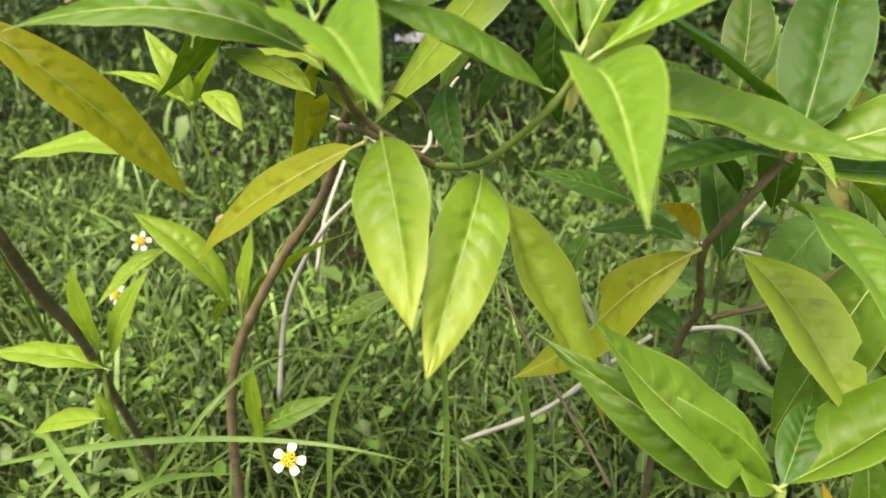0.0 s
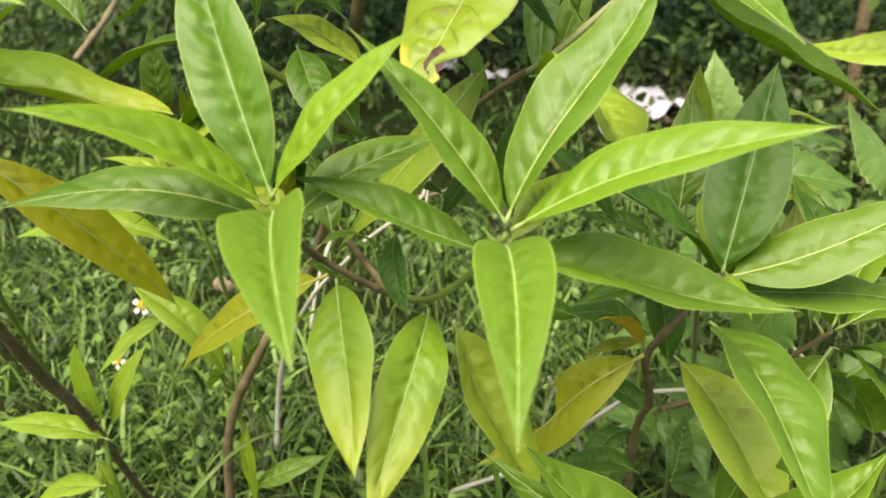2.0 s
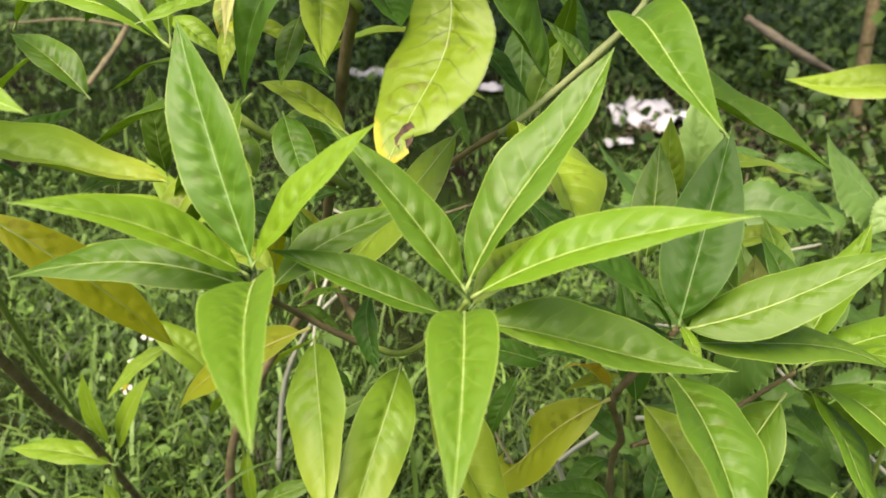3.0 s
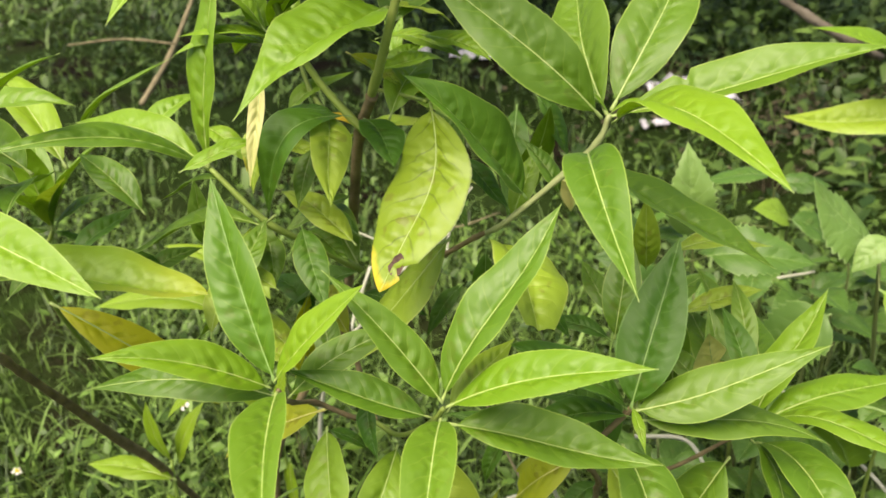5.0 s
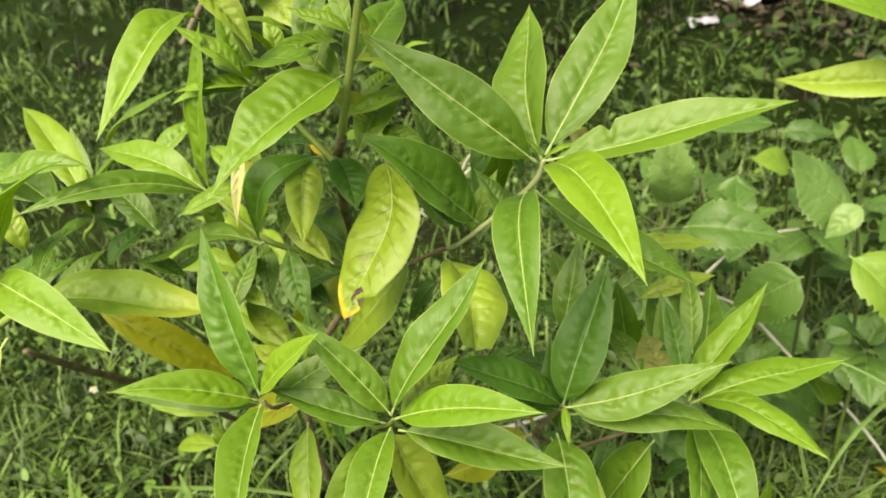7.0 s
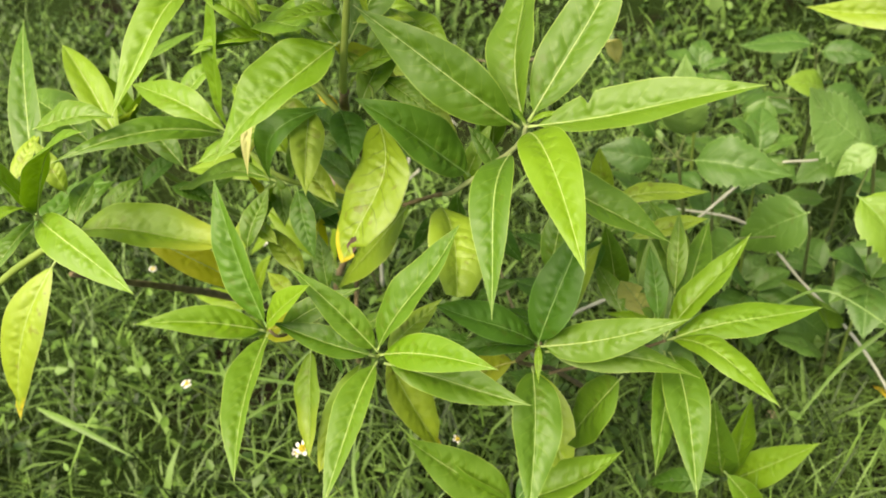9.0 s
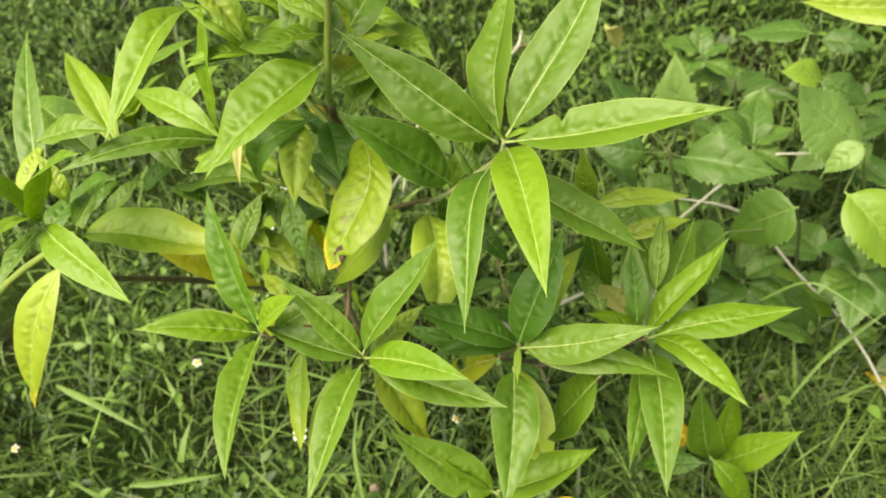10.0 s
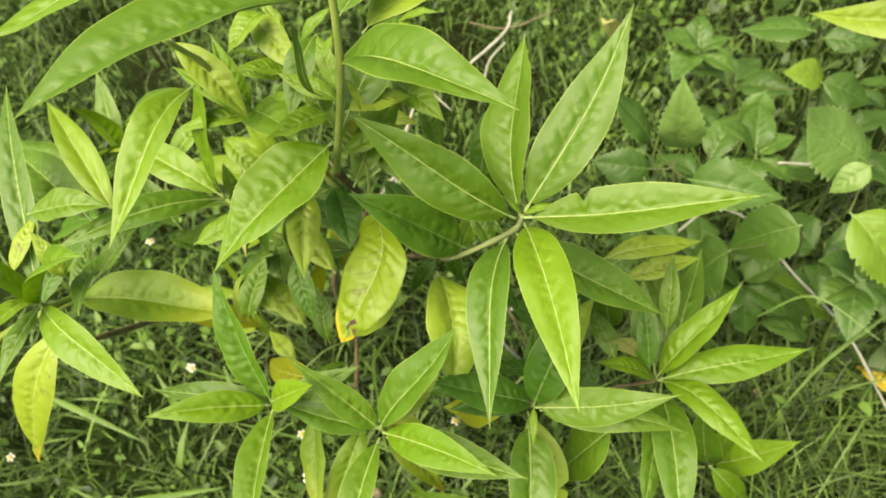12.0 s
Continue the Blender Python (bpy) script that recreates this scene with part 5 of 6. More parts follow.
leaf(shrub, (-0.141, 0.516, 0.641), (-0.102, 0.478, 0.642), 0.30, 0.10, 20, "green")
leaf(shrub, (-0.220, 0.477, 0.640), (-0.184, 0.532, 0.644), 0.30, 0.10, 20, "green")
leaf(shrub, (-0.104, 0.484, 0.699), (-0.090, 0.462, 0.651), 0.30, 0.10, 20, "green")
leaf(shrub, (-0.044, 0.400, 0.560), (-0.020, 0.412, 0.529), 0.30, 0.10, 20, "dark")
leaf(shrub, (0.086, 0.452, 0.524), (0.066, 0.444, 0.471), 0.30, 0.10, 20, "dark")
leaf(shrub, (-0.065, 0.491, 0.847), (-0.002, 0.486, 0.870), 0.34, 0.08, 15, "fresh")
leaf(shrub, (-0.082, 0.503, 0.834), (-0.133, 0.500, 0.885), 0.30, 0.08, 15, "fresh")
leaf(shrub, (-0.020, 0.499, 0.762), (-0.046, 0.510, 0.771), 0.34, 0.08, 15, "orange")
leaf(shrub, (0.002, 0.497, 0.830), (-0.067, 0.562, 0.843), 0.30, 0.08, 15, "fresh")
leaf(shrub, (-0.018, 0.526, 0.807), (0.013, 0.517, 0.783), 0.30, 0.08, 15, "pale")
leaf(shrub, (-0.080, 0.503, 0.833), (-0.133, 0.544, 0.841), 0.28, 0.08, 15, "green")
leaf(shrub, (-0.074, 0.601, 0.830), (-0.045, 0.625, 0.855), 0.30, 0.08, 15, "fresh")
leaf(shrub, (-0.089, 0.604, 0.840), (-0.113, 0.615, 0.865), 0.30, 0.08, 15, "fresh")
leaf(shrub, (-0.093, 0.529, 0.767), (-0.039, 0.516, 0.765), 0.24, 0.08, 15, "dark")
leaf(shrub, (-0.103, 0.499, 0.764), (-0.080, 0.464, 0.739), 0.30, 0.08, 15, "yellow")
leaf(shrub, (-0.166, 0.547, 0.749), (-0.112, 0.519, 0.723), 0.30, 0.08, 15, "fresh")
leaf(shrub, (-0.044, 0.526, 0.708), (-0.104, 0.565, 0.715), 0.30, 0.08, 15, "dark")
leaf(shrub, (-0.006, 0.556, 0.702), (0.034, 0.526, 0.679), 0.34, 0.08, 15, "dark")
leaf(shrub, (0.019, 0.520, 0.640), (-0.004, 0.463, 0.601), 0.30, 0.08, 15, "fresh")
leaf(shrub, (0.045, 0.533, 0.612), (0.015, 0.501, 0.577), 0.30, 0.08, 15, "dark")
leaf(shrub, (0.090, 0.496, 0.687), (0.112, 0.534, 0.734), 0.30, 0.08, 15, "fresh")
weed = thing("toothed_weed", (0.229, 0.859, 0.0), "soft green weed with broad toothed leaves in the grass", "weed", "toothed weeds")
stem(weed, [(0.229, 0.859, -0.020, 0.0028), (0.219, 0.839, 0.192, 0.0024), (0.219, 0.819, 0.385, 0.0018)], GREEN_STEM, "stem")
leaf(weed, (0.219, 0.819, 0.385), (0.171, 0.809, 0.446), 0.58, 0.10, 0, "weed", teeth=1, peak=0.6, blunt=0.95, stalk=0.12)
leaf(weed, (0.219, 0.819, 0.385), (0.271, 0.848, 0.396), 0.58, 0.10, 0, "weed", teeth=1, peak=0.6, blunt=0.95, stalk=0.12)
leaf(weed, (0.219, 0.819, 0.385), (0.213, 0.776, 0.331), 0.58, 0.10, 0, "weed", teeth=1, peak=0.6, blunt=0.95, stalk=0.12)
leaf(weed, (0.219, 0.819, 0.385), (0.277, 0.772, 0.371), 0.58, 0.10, 0, "weed", teeth=1, peak=0.6, blunt=0.95, stalk=0.12)
leaf(weed, (0.219, 0.819, 0.385), (0.184, 0.777, 0.380), 0.58, 0.10, 0, "weed", teeth=1, peak=0.6, blunt=0.95, stalk=0.12)
weed = thing("toothed_weed", (0.371, 0.937, 0.0), "soft green weed with broad toothed leaves in the grass", "weed", "toothed weeds")
stem(weed, [(0.371, 0.937, -0.020, 0.0028), (0.361, 0.917, 0.211, 0.0024), (0.361, 0.897, 0.421, 0.0018)], GREEN_STEM, "stem")
leaf(weed, (0.361, 0.897, 0.421), (0.309, 0.889, 0.486), 0.58, 0.10, 0, "weed", teeth=1, peak=0.6, blunt=0.95, stalk=0.12)
leaf(weed, (0.361, 0.897, 0.421), (0.409, 0.929, 0.437), 0.58, 0.10, 0, "weed", teeth=1, peak=0.6, blunt=0.95, stalk=0.12)
leaf(weed, (0.361, 0.897, 0.421), (0.357, 0.968, 0.454), 0.58, 0.10, 0, "weed", teeth=1, peak=0.6, blunt=0.95, stalk=0.12)
leaf(weed, (0.361, 0.897, 0.421), (0.342, 0.823, 0.421), 0.58, 0.10, 0, "weed", teeth=1, peak=0.6, blunt=0.95, stalk=0.12)
leaf(weed, (0.361, 0.897, 0.421), (0.412, 0.879, 0.397), 0.58, 0.10, 0, "weed", teeth=1, peak=0.6, blunt=0.95, stalk=0.12)
weed = thing("toothed_weed", (0.384, 0.848, 0.0), "soft green weed with broad toothed leaves in the grass", "weed", "toothed weeds")
stem(weed, [(0.384, 0.848, -0.020, 0.0028), (0.374, 0.828, 0.121, 0.0024), (0.374, 0.808, 0.241, 0.0018)], GREEN_STEM, "stem")
leaf(weed, (0.374, 0.808, 0.241), (0.314, 0.787, 0.299), 0.58, 0.10, 0, "weed", teeth=1, peak=0.6, blunt=0.95, stalk=0.12)
leaf(weed, (0.374, 0.808, 0.241), (0.426, 0.845, 0.258), 0.58, 0.10, 0, "weed", teeth=1, peak=0.6, blunt=0.95, stalk=0.12)
leaf(weed, (0.374, 0.808, 0.241), (0.393, 0.764, 0.175), 0.58, 0.10, 0, "weed", teeth=1, peak=0.6, blunt=0.95, stalk=0.12)
leaf(weed, (0.374, 0.808, 0.241), (0.332, 0.734, 0.251), 0.58, 0.10, 0, "weed", teeth=1, peak=0.6, blunt=0.95, stalk=0.12)
leaf(weed, (0.374, 0.808, 0.241), (0.444, 0.790, 0.208), 0.58, 0.10, 0, "weed", teeth=1, peak=0.6, blunt=0.95, stalk=0.12)
weed = thing("toothed_weed", (0.527, 0.838, 0.0), "soft green weed with broad toothed leaves in the grass", "weed", "toothed weeds")
stem(weed, [(0.527, 0.838, -0.020, 0.0028), (0.517, 0.818, 0.152, 0.0024), (0.517, 0.798, 0.303, 0.0018)], GREEN_STEM, "stem")
leaf(weed, (0.517, 0.798, 0.303), (0.456, 0.779, 0.364), 0.58, 0.10, 0, "weed", teeth=1, peak=0.6, blunt=0.95, stalk=0.12)
leaf(weed, (0.517, 0.798, 0.303), (0.547, 0.841, 0.335), 0.58, 0.10, 0, "weed", teeth=1, peak=0.6, blunt=0.95, stalk=0.12)
leaf(weed, (0.517, 0.798, 0.303), (0.578, 0.802, 0.256), 0.58, 0.10, 0, "weed", teeth=1, peak=0.6, blunt=0.95, stalk=0.12)
leaf(weed, (0.517, 0.798, 0.303), (0.510, 0.711, 0.288), 0.58, 0.10, 0, "weed", teeth=1, peak=0.6, blunt=0.95, stalk=0.12)
leaf(weed, (0.517, 0.798, 0.303), (0.468, 0.752, 0.302), 0.58, 0.10, 0, "weed", teeth=1, peak=0.6, blunt=0.95, stalk=0.12)
weed = thing("toothed_weed", (0.272, 1.164, 0.0), "soft green weed with broad toothed leaves in the grass", "weed", "toothed weeds")
stem(weed, [(0.272, 1.164, -0.020, 0.0028), (0.262, 1.144, 0.199, 0.0024), (0.262, 1.124, 0.399, 0.0018)], GREEN_STEM, "stem")
leaf(weed, (0.262, 1.124, 0.399), (0.207, 1.099, 0.452), 0.58, 0.10, 0, "weed", teeth=1, peak=0.6, blunt=0.95, stalk=0.12)
leaf(weed, (0.262, 1.124, 0.399), (0.305, 1.151, 0.412), 0.58, 0.10, 0, "weed", teeth=1, peak=0.6, blunt=0.95, stalk=0.12)
leaf(weed, (0.262, 1.124, 0.399), (0.259, 1.187, 0.424), 0.58, 0.10, 0, "weed", teeth=1, peak=0.6, blunt=0.95, stalk=0.12)
leaf(weed, (0.262, 1.124, 0.399), (0.233, 1.050, 0.403), 0.58, 0.10, 0, "weed", teeth=1, peak=0.6, blunt=0.95, stalk=0.12)
leaf(weed, (0.262, 1.124, 0.399), (0.321, 1.110, 0.374), 0.58, 0.10, 0, "weed", teeth=1, peak=0.6, blunt=0.95, stalk=0.12)
leaf(shrub, (0.006, 0.499, 0.832), (0.021, 0.621, 0.857), 0.36, 0.08, 15, "green")
leaf(shrub, (0.012, 0.505, 0.848), (0.047, 0.555, 0.821), 0.34, 0.08, 15, "pale")
leaf(shrub, (0.017, 0.497, 0.876), (-0.006, 0.529, 0.906), 0.30, 0.08, 15, "fresh")
leaf(shrub, (0.016, 0.481, 0.870), (-0.010, 0.427, 0.893), 0.34, 0.08, 15, "fresh")
leaf(shrub, (0.021, 0.490, 0.874), (-0.028, 0.492, 0.897), 0.30, 0.08, 15, "fresh")
leaf(shrub, (-0.001, 0.493, 0.806), (0.042, 0.542, 0.798), 0.30, 0.08, 15, "fresh")
leaf(shrub, (0.006, 0.487, 0.772), (0.021, 0.591, 0.792), 0.30, 0.08, 15, "fresh")
leaf(shrub, (-0.087, 0.385, 0.682), (-0.078, 0.437, 0.718), 0.34, 0.08, 15, "green")
leaf(edge_shrub, (-0.178, 0.315, 0.774), (-0.187, 0.382, 0.777), 0.34, 0.08, 15, "green")
leaf(edge_shrub, (-0.255, 0.383, 0.808), (-0.175, 0.401, 0.813), 0.36, 0.08, 15, "green")
leaf(shrub, (-0.100, 0.480, 0.933), (-0.045, 0.460, 0.874), 0.30, 0.08, 8, "pale")
leaf(shrub, (-0.068, 0.560, 0.898), (-0.081, 0.510, 0.895), 0.42, 0.08, 8, "fresh")
leaf(shrub, (-0.088, 0.569, 0.887), (-0.033, 0.526, 0.864), 0.36, 0.08, 8, "pale")
leaf(shrub, (-0.041, 0.540, 0.851), (-0.075, 0.500, 0.886), 0.34, 0.08, 8, "fresh")
leaf(shrub, (-0.016, 0.543, 0.893), (-0.016, 0.469, 0.869), 0.32, 0.08, 8, "green")
leaf(shrub, (-0.076, 0.515, 0.821), (-0.133, 0.473, 0.839), 0.30, 0.08, 8, "fresh")
leaf(shrub, (0.015, 0.585, 0.810), (0.074, 0.555, 0.794), 0.40, 0.08, 8, "fresh")
leaf(shrub, (-0.088, 0.532, 0.762), (-0.044, 0.586, 0.782), 0.34, 0.08, 8, "fresh")
leaf(shrub, (-0.111, 0.525, 0.741), (-0.052, 0.511, 0.735), 0.36, 0.08, 8, "pale")
leaf(shrub, (-0.022, 0.503, 0.844), (-0.012, 0.561, 0.879), 0.30, 0.08, 8, "fresh")
leaf(shrub, (-0.199, 0.494, 0.752), (-0.165, 0.551, 0.777), 0.34, 0.08, 8, "fresh")
leaf(shrub, (0.012, 0.531, 0.777), (0.065, 0.505, 0.760), 0.36, 0.08, 8, "green")
leaf(shrub, (0.050, 0.501, 0.737), (0.091, 0.481, 0.703), 0.36, 0.08, 8, "dark")
leaf(shrub, (-0.119, 0.406, 0.765), (-0.069, 0.444, 0.772), 0.34, 0.08, 8, "fresh")
leaf(edge_shrub, (-0.252, 0.452, 0.672), (-0.219, 0.503, 0.697), 0.36, 0.08, 8, "dark")
leaf(edge_shrub, (-0.217, 0.350, 0.766), (-0.237, 0.365, 0.813), 0.34, 0.08, 8, "pale")
leaf(edge_shrub, (-0.288, 0.414, 0.659), (-0.255, 0.466, 0.684), 0.36, 0.08, 8, "green")
leaf(dark_shrub, (0.283, 0.534, 0.530), (0.277, 0.605, 0.579), 0.24, 0.08, 8, "green")
leaf(dark_shrub, (0.273, 0.481, 0.548), (0.256, 0.537, 0.592), 0.30, 0.08, 8, "dark")
leaf(dark_shrub, (0.239, 0.487, 0.540), (0.201, 0.536, 0.560), 0.34, 0.08, 8, "green")
leaf(dark_shrub, (0.188, 0.481, 0.579), (0.208, 0.558, 0.572), 0.30, 0.08, 8, "dark")
leaf(dark_shrub, (0.211, 0.542, 0.636), (0.305, 0.599, 0.615), 0.22, 0.08, 8, "pale")
leaf(edge_shrub, (-0.331, 0.407, 0.657), (-0.298, 0.469, 0.670), 0.34, 0.06, 8, "mid")
leaf(shrub, (-0.126, 0.421, 0.649), (-0.101, 0.484, 0.680), 0.34, 0.06, 8, "mid")
leaf(edge_shrub, (-0.254, 0.335, 0.785), (-0.251, 0.389, 0.804), 0.30, 0.06, 8, "pale")
leaf(edge_shrub, (-0.303, 0.351, 0.685), (-0.294, 0.427, 0.710), 0.34, 0.06, 8, "mid")
leaf(shrub, (-0.058, 0.450, 0.706), (-0.031, 0.403, 0.662), 0.34, 0.06, 8, "mid")
leaf(shrub, (-0.179, 0.451, 0.714), (-0.246, 0.488, 0.749), 0.30, 0.08, 8, "green")
leaf(shrub, (-0.231, 0.470, 0.669), (-0.184, 0.471, 0.650), 0.40, 0.06, 8, "mid")
leaf(dark_shrub, (0.167, 0.537, 0.476), (0.094, 0.580, 0.466), 0.34, 0.10, 10, "dark")
leaf(dark_shrub, (0.176, 0.545, 0.393), (0.135, 0.587, 0.399), 0.40, 0.10, 10, "dark")
leaf(dark_shrub, (0.162, 0.493, 0.378), (0.098, 0.515, 0.369), 0.40, 0.10, 10, "mid")
leaf(dark_shrub, (0.193, 0.524, 0.344), (0.209, 0.565, 0.382), 0.36, 0.10, 10, "dark")
leaf(dark_shrub, (0.165, 0.573, 0.359), (0.118, 0.536, 0.338), 0.36, 0.10, 10, "dark")
leaf(dark_shrub, (0.171, 0.569, 0.449), (0.122, 0.559, 0.436), 0.30, 0.10, 10, "yellow")
leaf(dark_shrub, (0.290, 0.501, 0.416), (0.258, 0.501, 0.376), 0.36, 0.10, 10, "dark")
leaf(dark_shrub, (0.323, 0.527, 0.419), (0.311, 0.572, 0.424), 0.36, 0.10, 10, "mid")
leaf(shrub, (0.127, 0.487, 0.712), (0.098, 0.506, 0.750), 0.34, 0.08, 8, "green")
leaf(shrub, (-0.008, 0.551, 0.785), (0.014, 0.596, 0.802), 0.36, 0.08, 8, "fresh")
leaf(shrub, (-0.046, 0.468, 0.760), (-0.054, 0.439, 0.724), 0.36, 0.08, 8, "green")
leaf(shrub, (-0.083, 0.469, 0.776), (-0.086, 0.437, 0.753), 0.40, 0.08, 8, "burnt")
leaf(shrub, (-0.062, 0.399, 0.681), (-0.100, 0.420, 0.687), 0.34, 0.08, 8, "pale")
leaf(shrub, (-0.049, 0.376, 0.631), (-0.088, 0.399, 0.639), 0.36, 0.08, 8, "pale")
leaf(shrub, (-0.038, 0.415, 0.603), (-0.058, 0.456, 0.643), 0.34, 0.08, 8, "green")

# ---------------------------------------------------------------- dry twigs
def twig(points, material, label):
    root = points[0]
    ob = thing("dry_twig", root[:3], label, "twig", "dry twigs")
    part("shoot", tube(points, 7, 6, 0.045, 0.08, random.Random(len(label))), material, ob, "", Matrix.Identity(4))
    return ob


twig([(-0.447, 0.945, -0.194, 0.0036), (-0.376, 0.728, 0.119, 0.0042), (-0.319, 0.570, 0.352, 0.0044), (-0.312, 0.524, 0.420, 0.0056), (-0.305, 0.500, 0.452, 0.0044), (-0.281, 0.434, 0.541, 0.0038), (-0.257, 0.370, 0.625, 0.0030), (-0.240, 0.324, 0.688, 0.0025)], BARK, "brown leafless twig leaning in the grass")
twig([(0.627, 2.124, 0.000, 0.0022), (0.580, 2.055, 0.070, 0.0018), (0.525, 2.015, 0.130, 0.0012)], DRY_BROWN, "brown dry weed stalk standing on bare soil")
twig([(0.639, 2.123, 0.000, 0.0022), (0.600, 2.031, 0.090, 0.0018), (0.560, 1.975, 0.160, 0.0012)], DRY_BROWN, "brown dry weed stalk standing on bare soil")
twig([(0.651, 2.123, 0.000, 0.0022), (0.639, 2.097, 0.070, 0.0018), (0.581, 1.869, 0.190, 0.0012)], DRY_BROWN, "brown dry weed stalk standing on bare soil")
twig([(0.663, 2.122, 0.000, 0.0022), (0.647, 2.006, 0.090, 0.0018), (0.658, 2.039, 0.130, 0.0012)], DRY_BROWN, "brown dry weed stalk standing on bare soil")
twig([(0.675, 2.121, 0.000, 0.0022), (0.687, 2.071, 0.070, 0.0018), (0.675, 1.933, 0.160, 0.0012)], DRY_BROWN, "brown dry weed stalk standing on bare soil")
twig([(0.687, 2.121, 0.000, 0.0022), (0.706, 2.046, 0.090, 0.0018), (0.703, 1.892, 0.190, 0.0012)], DRY_BROWN, "brown dry weed stalk standing on bare soil")
twig([(0.699, 2.120, 0.000, 0.0022), (0.734, 2.045, 0.070, 0.0018), (0.774, 1.996, 0.130, 0.0012)], DRY_BROWN, "brown dry weed stalk standing on bare soil")
twig([(-0.236, 0.814, 0.127, 0.0035), (-0.229, 0.830, 0.208, 0.0034), (-0.210, 0.832, 0.278, 0.0031), (-0.172, 0.833, 0.345, 0.0028), (-0.126, 0.837, 0.393, 0.0021)], DRY, "bleached grey dead twig among the grass")
twig([(-0.007, 0.770, 0.108, 0.0028), (0.084, 0.751, 0.170, 0.0029), (0.147, 0.735, 0.242, 0.0028), (0.189, 0.726, 0.287, 0.0024)], DRY, "bleached grey dead twig among the grass")
twig([(0.208, 0.713, 0.302, 0.0028), (0.264, 0.700, 0.311, 0.0024), (0.289, 0.669, 0.287, 0.0021)], DRY, "bleached grey dead twig among the grass")
twig([(0.136, 0.578, 0.217, 0.0017), (0.093, 0.624, 0.275, 0.0017), (0.061, 0.660, 0.312, 0.0016), (0.033, 0.701, 0.356, 0.0014)], DRY_BROWN, "brown leafless twig leaning in the grass")
twig([(-0.050, 0.967, 0.405, 0.0017), (-0.039, 0.986, 0.466, 0.0017), (-0.010, 0.996, 0.504, 0.0014)], DRY, "bleached grey dead twig among the grass")
twig([(-0.183, 0.975, 0.442, 0.0014), (-0.144, 0.969, 0.425, 0.0014), (-0.101, 0.957, 0.390, 0.0014)], DRY, "bleached grey dead twig among the grass")
twig([(0.658, 0.715, 0.001, 0.0021), (0.547, 0.808, 0.140, 0.0024), (0.444, 0.852, 0.231, 0.0024), (0.359, 0.898, 0.292, 0.0021), (0.235, 0.881, 0.326, 0.0017)], DRY, "bleached grey dead twig among the grass")
twig([(-0.189, 0.863, 0.279, 0.0024), (-0.184, 0.906, 0.331, 0.0024), (-0.169, 0.975, 0.383, 0.0021)], DRY, "bleached grey dead twig among the grass")
twig([(-0.173, 1.148, 0.274, 0.0028), (-0.095, 1.243, 0.308, 0.0027), (-0.086, 1.282, 0.331, 0.0021)], DRY, "bleached grey dead twig among the grass")
twig([(-0.164, 1.257, 0.318, 0.0014), (-0.087, 1.255, 0.313, 0.0017), (-0.006, 1.308, 0.319, 0.0014)], DRY_BROWN, "brown leafless twig leaning in the grass")
twig([(0.129, 0.552, 0.335, 0.0021), (0.109, 0.543, 0.398, 0.0021), (0.094, 0.543, 0.429, 0.0017)], DRY, "bleached grey dead twig among the grass")
twig([(0.276, 0.788, 0.375, 0.0021), (0.366, 0.888, 0.408, 0.0021), (0.433, 0.886, 0.433, 0.0017)], DRY, "bleached grey dead twig among the grass")
twig([(-0.725, 1.392, 0.518, 0.0056), (-0.721, 1.538, 0.578, 0.0056), (-0.722, 1.698, 0.666, 0.0049)], DRY_BROWN, "brown leafless twig leaning in the grass")
twig([(-0.934, 1.516, 0.614, 0.0021), (-0.816, 1.540, 0.617, 0.0028), (-0.709, 1.552, 0.600, 0.0021)], DRY_BROWN, "brown leafless twig leaning in the grass")
twig([(0.734, 2.542, 0.453, 0.0120), (0.870, 2.517, 0.364, 0.0130), (1.062, 2.599, 0.251, 0.0120)], TRUNK, "grey branch fallen against the tree behind")

# ---------------------------------------------------------------- long grass
def long_blade(points, width):
    ob = thing("grass_blade", points[0], "long thin green grass blade arching over the turf", "grass", "long grass blades")
    line = smooth_line([(*p, 0) for p in points], 6)
    bm, rows = bmesh.new(), []
    for i, q in enumerate(line):
        here, u = q.xyz, i / (len(line) - 1)
        ahead = (line[min(i + 1, len(line) - 1)].xyz - line[max(i - 1, 0)].xyz).normalized()
        side = ahead.cross(Vector((0.2, -0.7, 0.7))).normalized()
        w = width * 0.5 * min(1.0, 0.35 + 3 * u) * (1 - u ** 3) + 0.0002
        rows.append([bm.verts.new(here + side * (w * k) + side.cross(ahead) * (abs(k) * w * 0.35)) for k in (-1, 0, 1)])
    for a, b in zip(rows, rows[1:]):
        for k in range(2):
            bm.faces.new((a[k], b[k], b[k + 1], a[k + 1]))
    part("blade", bm, LONG_GRASS, ob, "", Matrix.Identity(4))


long_blade([(-0.368, 0.472, 0.301), (-0.265, 0.454, 0.340), (-0.176, 0.448, 0.358), (-0.088, 0.437, 0.367), (-0.027, 0.437, 0.356)], 0.0045)
long_blade([(-0.232, 0.456, 0.292), (-0.199, 0.458, 0.337), (-0.171, 0.476, 0.370), (-0.145, 0.506, 0.383), (-0.116, 0.530, 0.381)], 0.0035)
long_blade([(-0.218, 0.393, 0.343), (-0.202, 0.416, 0.343), (-0.183, 0.436, 0.335), (-0.154, 0.455, 0.322)], 0.0045)
long_blade([(-0.104, 0.509, 0.241), (-0.098, 0.525, 0.321), (-0.079, 0.527, 0.369), (-0.049, 0.533, 0.422)], 0.0050)
long_blade([(-0.009, 0.547, 0.212), (-0.010, 0.565, 0.296), (-0.015, 0.576, 0.367), (-0.034, 0.594, 0.410)], 0.0050)
